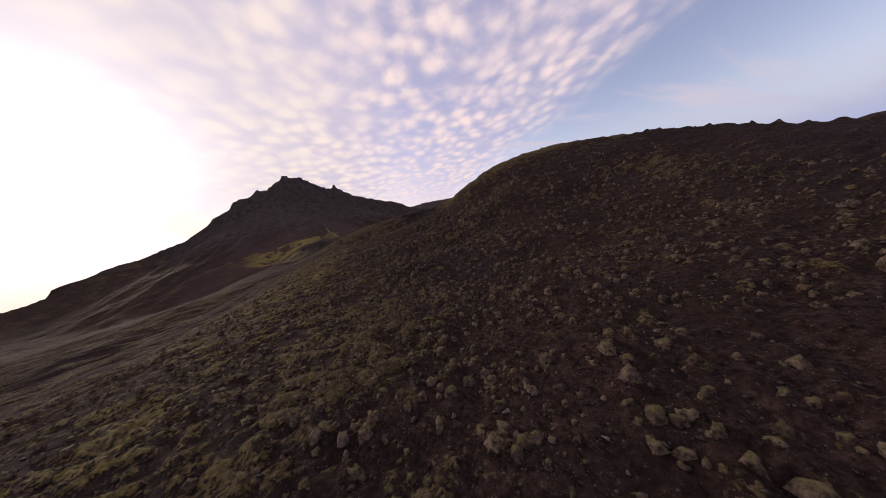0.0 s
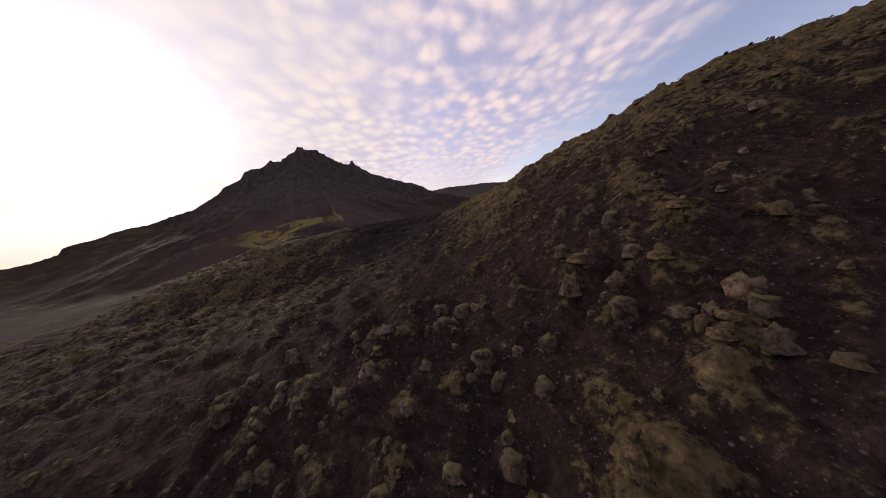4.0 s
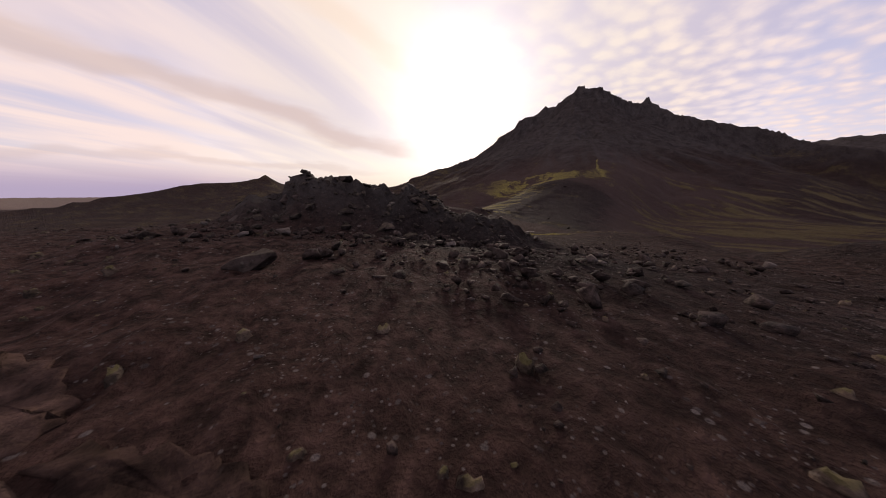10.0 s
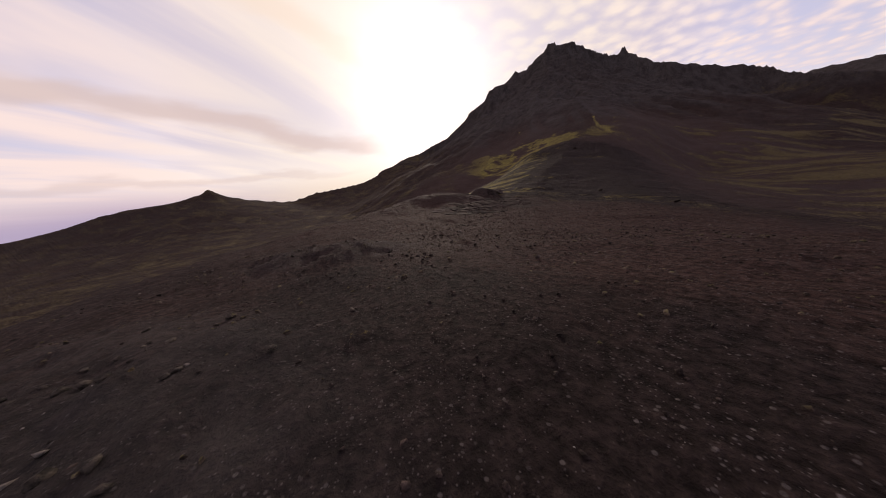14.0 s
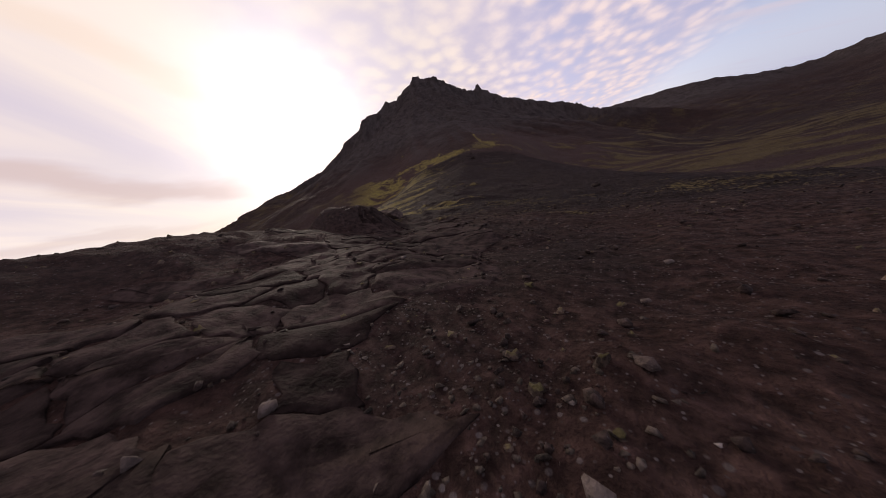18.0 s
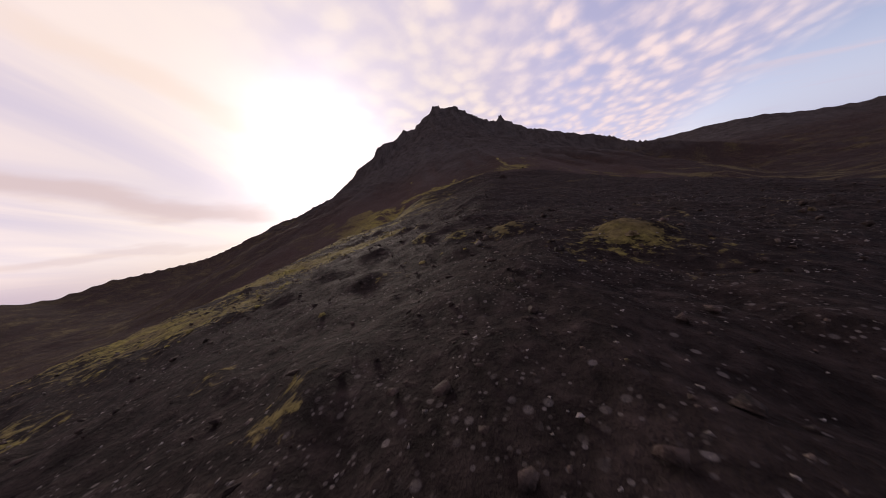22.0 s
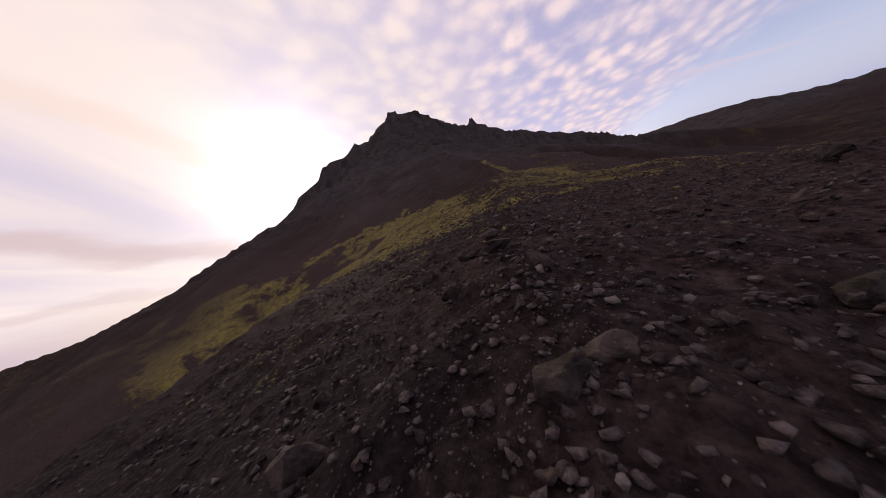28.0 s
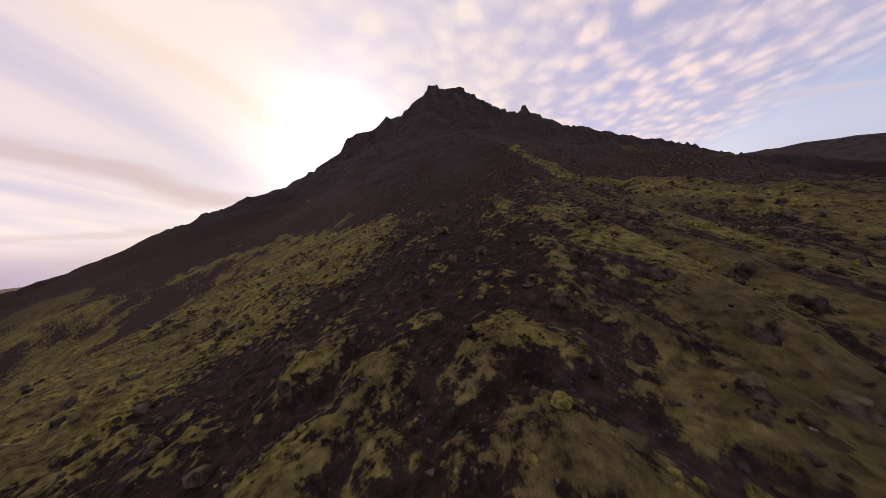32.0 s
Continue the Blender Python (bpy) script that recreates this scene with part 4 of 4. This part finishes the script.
def set_rock(name, mesh, x, y, size, squash, sink, turn, label, category, group="", tilt=(0, 0), material=None):
    ob = new(name, mesh)
    z = float(low_heights([x], [y], .22 * size)[0])
    ob.matrix_world = Matrix.LocRotScale((x, y, z + sink * size), Euler((radians(tilt[0]), radians(tilt[1]), radians(turn))), (size, size * squash[0], size * squash[1]))
    if not mesh.materials:
        mesh.materials.append(material or ROCK)
    return tagged(ob, label, category, group)


def rocks():
    shapes = [rock_mesh("rock", 30 + k, .62 + .04 * k, .085) for k in range(8)]
    slabs = [rock_mesh("rock", 60 + k, .30, .05) for k in range(3)]
    ribs = [rock_mesh("rock", 80 + k, .34, .08) for k in range(4)]
    # the dark boulder on the spur, a second one beyond it, and lone rocks on the plateau and in the basin
    set_rock("boulder", rock_mesh("boulder", 5, .85, .07), -160.0, 295.2, 2.3, (.8, .95), .36, 30, "big dark boulder of rough lava sitting on the gravel spur", "boulder")
    set_rock("boulder", rock_mesh("boulder", 8, .8, .06), -163.8, 326.0, 1.7, (.8, .9), .30, 80, "dark boulder half sunk in mossy gravel", "boulder")
    set_rock("boulder", rock_mesh("boulder", 13, .8, .12), -131.8, 203.2, 4.4, (.75, .80), .12, 20, "dark broken lava boulder at the end of an outcrop", "boulder")
    set_rock("boulder", rock_mesh("boulder", 26, .8, .06), -139.5, 210.6, 2.6, (.7, .6), .2, 60, "low dark lava boulder beyond the outcrop on yellow moss", "boulder")
    set_rock("boulder", rock_mesh("boulder", 14, .8, .06), -109.8, 217.8, 1.1, (.8, .9), .3, 10, "single dark boulder on the reddish slope", "boulder")
    set_rock("boulder", rock_mesh("boulder", 17, .8, .06), -39.1, 127.7, 0.75, (.9, .9), .3, 50, "small dark boulder on the brown plateau", "boulder")
    set_rock("boulder", rock_mesh("boulder", 20, .8, .06), -91.0, 205.0, 1.3, (.8, .9), .3, 70, "dark boulder at the foot of the slope", "boulder")
    # rubble on the spur
    for rx, ry, size, wide, tall, turn in ((-172.8, 311.1, 1.0, .55, .6, 60), (-172.3, 311.8, .75, .8, .8, 10), (-173.5, 314.3, 1.0, .8, .7, 130), (-175, 316.4, 1.1, .8, .6, 20), (-176.3, 319, 1.3, .7, .4, 80), (-176.6, 317.2, .9, .8, .8, 0), (-175.6, 314.0, .8, .7, .8, 40), (-178.2, 316.5, 1.2, .7, .8, 100)):
        set_rock("rock", dice.choice(shapes), rx, ry, size, (wide, tall), .2, turn, "large grey-brown lava block lying in the rubble", "rock", "rocks of the spur", (dice.uniform(-12, 12), dice.uniform(-12, 12)))
    x, y = strip(rng, 110, station(-161, 288), station(-178, 328), 9, 1.2)
    for k in range(110):
        size = .25 + .75 * dice.random() ** 2.4
        flat = dice.random() < .12
        set_rock("rock", dice.choice(slabs if flat else shapes), float(x[k]), float(y[k]), size, (dice.uniform(.65, 1), dice.uniform(.7, 1)), .08 if flat else .2, dice.uniform(0, 360),
                 "flat dark slab of broken lava in the rubble" if flat else "dark angular lava rock in the rubble of the spur", "rock", "rocks of the spur", (dice.uniform(-16, 16), dice.uniform(-16, 16)))
    # the rocky mound
    for k in range(150):
        px, py = dice.gauss(-50.2, 3.4), dice.gauss(126.2, 3.0)
        beside = -.55 * (px + 39.5) - .835 * (py - 128.7)
        size = .25 + (1.15 * dice.random() ** 1.7 if beside > 3.0 else .3 * dice.random() ** 2)
        if beside < .6:
            continue
        set_rock("rock", dice.choice(shapes), px, py, size, (dice.uniform(.65, 1), dice.uniform(.55, .85)), .1, dice.uniform(0, 360),
                 "dark lava rock with pale lichen on a rocky mound", "rock", "rocks of the mound", (dice.uniform(-20, 20), dice.uniform(-20, 20)))
    # dark rocks at the edge of the gravel plain
    for k in range(16):
        px, py = dice.gauss(-61.5, 2.6), dice.gauss(128.6, 1.3)
        set_rock("rock", dice.choice(shapes), px, py, .25 + .75 * dice.random() ** 2.4, (dice.uniform(.65, 1), dice.uniform(.5, .8)), .08, dice.uniform(0, 360),
                 "dark lava rock half sunk at the edge of the gravel plain", "rock", "rocks of the plain", (dice.uniform(-18, 18), dice.uniform(-18, 18)))
    # the broken rib on the plateau
    for k in range(45):
        u = dice.random()
        px, py = -17.8 - 10 * u + dice.gauss(0, .5), 106.1 + 6.0 * u + dice.gauss(0, .5)
        set_rock("rock", dice.choice(ribs), px, py, .22 + .5 * dice.random() ** 2, (dice.uniform(.5, .9), dice.uniform(.7, 1)), .12, dice.uniform(0, 360),
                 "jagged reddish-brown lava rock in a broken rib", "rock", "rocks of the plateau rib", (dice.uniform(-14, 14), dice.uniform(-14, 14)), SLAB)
    # the first hillside
    x, y = strip(rng, 60, station(0, 8), station(-1, 55), 20, 1.1)
    for k in range(60):
        set_rock("rock", dice.choice(shapes), float(x[k]), float(y[k]), .28 + .7 * dice.random() ** 3.2, (dice.uniform(.65, 1), dice.uniform(.7, 1)), .16, dice.uniform(0, 360),
                 "brown lava rock among moss on the hillside", "rock", "rocks of the hillside", (dice.uniform(-15, 15), dice.uniform(-15, 15)))


def cell(site, others, reach):
    """The piece of the plane that is nearer to site than to others."""
    poly = [Vector((site[0] + reach * math.cos(a * math.pi / 6), site[1] + reach * math.sin(a * math.pi / 6))) for a in range(12)]
    p = Vector(site)
    for o in others:
        q = Vector(o)
        if q == p or (q - p).length > 2.4 * reach:
            continue
        mid, normal = (p + q) / 2, (q - p).normalized()
        cut = []
        for a, b in zip(poly, poly[1:] + poly[:1]):
            da, db = (a - mid).dot(normal), (b - mid).dot(normal)
            if da <= 0:
                cut.append(a)
            if da * db < 0:
                cut.append(a + (b - a) * (da / (da - db)))
        poly = cut
        if len(poly) < 3:
            return []
    return poly


def pavement(sites, size, rise, crack, turn, narrow, material, keep=.7):
    """Low lava plates with open joints, each a piece of the ground; they are longer across the direction turn than along it."""
    c, s = math.cos(radians(turn)), math.sin(radians(turn))
    squeeze = lambda p: Vector((p[0] * c + p[1] * s, (p[1] * c - p[0] * s) * narrow))
    spread_out = lambda p: Vector((p.x * c - p.y / narrow * s, p.x * s + p.y / narrow * c))
    flat = [squeeze(p) for p in sites]
    for site in flat:
        ring = cell(site, [o for o in flat if abs(o.x - site.x) < 2.6 * size and abs(o.y - site.y) < 2.6 * size], size)
        if len(ring) < 3 or dice.random() > keep:
            continue
        ring, middle = [spread_out(p) for p in ring], spread_out(site)
        if max((p - middle).length for p in ring) > 3.0:
            continue
        middle = sum(ring, Vector((0, 0))) / len(ring)
        ring = [middle + (p - middle) * max(.5, 1 - crack / max(.2, (p - middle).length)) for p in ring]
        edge = []
        for a, b in zip(ring, ring[1:] + ring[:1]):
            out = (b - a).orthogonal().normalized() * min(.16, .12 * (b - a).length)
            edge += [a + Vector((dice.uniform(-.08, .08), dice.uniform(-.08, .08)))] + [a + (b - a) * u + out * dice.uniform(-1, 1) for u in (.22, .5, .78)]
        m = len(edge)
        rings = [[middle + (p - middle) * u for p in edge] for u in (.4, .75, .94, 1.0)]
        pts = [middle] + [p for r in rings for p in r]
        zs = heights([p.x for p in pts], [p.y for p in pts])
        tilt = (dice.uniform(-.025, .025), dice.uniform(-.025, .025))
        lift = .02 + rise * dice.uniform(.4, 1.6)
        # the top follows the ground, with a worn edge and a sunk skirt
        drop = [0.0] * (1 + 2 * m) + [.006] * m + [.03] * m
        verts = [(p.x - middle.x, p.y - middle.y, float(z - zs[0]) + lift - low + tilt[0] * (p.x - middle.x) + tilt[1] * (p.y - middle.y) + .02 * noise.noise(Vector((p.x * 2.9, p.y * 2.9, 3.0))))
                 for p, z, low in zip(pts, zs, drop)]
        verts += [(p.x - middle.x, p.y - middle.y, float(z - zs[0]) - .35) for p, z in zip(rings[-1], zs[-m:])]
        faces = [(0, 1 + k, 1 + (k + 1) % m) for k in range(m)]
        for a in (1, 1 + m, 1 + 2 * m, 1 + 3 * m):
            faces += [(a + k, a + m + k, a + m + (k + 1) % m, a + (k + 1) % m) for k in range(m)]
        me = bpy.data.meshes.new("lava_slab")
        me.from_pydata(verts, [], faces)
        me.polygons.foreach_set("use_smooth", [n < 4 * m for n in range(len(faces))])
        me.materials.append(material(middle) if callable(material) else material)
        ob = new("lava_slab", me)
        ob.parent = land
        ob.location = (middle.x, middle.y, float(zs[0]))


def slab_sites(count, a, b, half, gap, low, high):
    """Middles of slabs: from a to b along the crest line, between low and high times half to its left."""
    s, off = rng.uniform(a, b, count * 14), rng.uniform(low, high, count * 14) * half
    x, y = np.interp(s, LENGTHS, CREST[:, 0]), np.interp(s, LENGTHS, CREST[:, 1])
    tx, ty = np.interp(s + .5, LENGTHS, CREST[:, 0]) - x, np.interp(s + .5, LENGTHS, CREST[:, 1]) - y
    x, y = x - ty * off / .5, y + tx * off / .5
    sites = []
    for p in zip(x.tolist(), y.tolist()):
        g = gap * dice.choice((.6, 1.0, 1.5))
        if all((p[0] - q[0]) ** 2 + (p[1] - q[1]) ** 2 > g * g for q in sites):
            sites.append(p)
        if len(sites) >= count:
            break
    return sites


def plank():
    """A bleached board that lies on the gravel."""
    bm = bmesh.new()
    bmesh.ops.create_cube(bm, size=1)
    bmesh.ops.scale(bm, vec=(2.5, .16, .05), verts=bm.verts)
    bmesh.ops.subdivide_edges(bm, edges=[e for e in bm.edges if abs(e.verts[0].co.x - e.verts[1].co.x) > 1], cuts=6)
    for v in bm.verts:
        v.co.z += .03 * noise.noise(v.co * 1.3) + (.05 if v.co.x > 1 else 0)
        v.co.y += .012 * noise.noise(v.co * 5)
    bmesh.ops.bevel(bm, geom=[e for e in bm.edges if e.calc_face_angle(0) > 1], offset=.008, segments=1, affect="EDGES")
    me = bpy.data.meshes.new("wooden_plank")
    bm.to_mesh(me)
    bm.free()
    mat = bpy.data.materials.new("bleached_wood")
    mat.use_nodes = True
    n = Nodes(mat.node_tree)
    at = n.add("ShaderNodeTexCoord").outputs["Object"]
    lines = n.noise(n.vec("MULTIPLY", at, (1.0, 30.0, 30.0)), 2.0, 4.0)
    bsdf = n.add("ShaderNodeBsdfPrincipled")
    n.put(bsdf, "Base Color", n.mix(lines, rgb(.30, .26, .22), rgb(.62, .57, .52)))
    n.put(bsdf, "Roughness", .8)
    n.add("ShaderNodeOutputMaterial", bsdf)
    me.materials.append(mat)
    ob = new("wooden_plank", me)
    x, y = -72.3, 165.3
    ob.matrix_world = pose(x, y, float(heights([x], [y])[0]) + .05, 0, 0, 62)
    tagged(ob, "long bleached wooden plank lying on dark gravel", "plank")


scatter_stones()
scatter_moss()
scatter_lumps()
rocks()
plank()
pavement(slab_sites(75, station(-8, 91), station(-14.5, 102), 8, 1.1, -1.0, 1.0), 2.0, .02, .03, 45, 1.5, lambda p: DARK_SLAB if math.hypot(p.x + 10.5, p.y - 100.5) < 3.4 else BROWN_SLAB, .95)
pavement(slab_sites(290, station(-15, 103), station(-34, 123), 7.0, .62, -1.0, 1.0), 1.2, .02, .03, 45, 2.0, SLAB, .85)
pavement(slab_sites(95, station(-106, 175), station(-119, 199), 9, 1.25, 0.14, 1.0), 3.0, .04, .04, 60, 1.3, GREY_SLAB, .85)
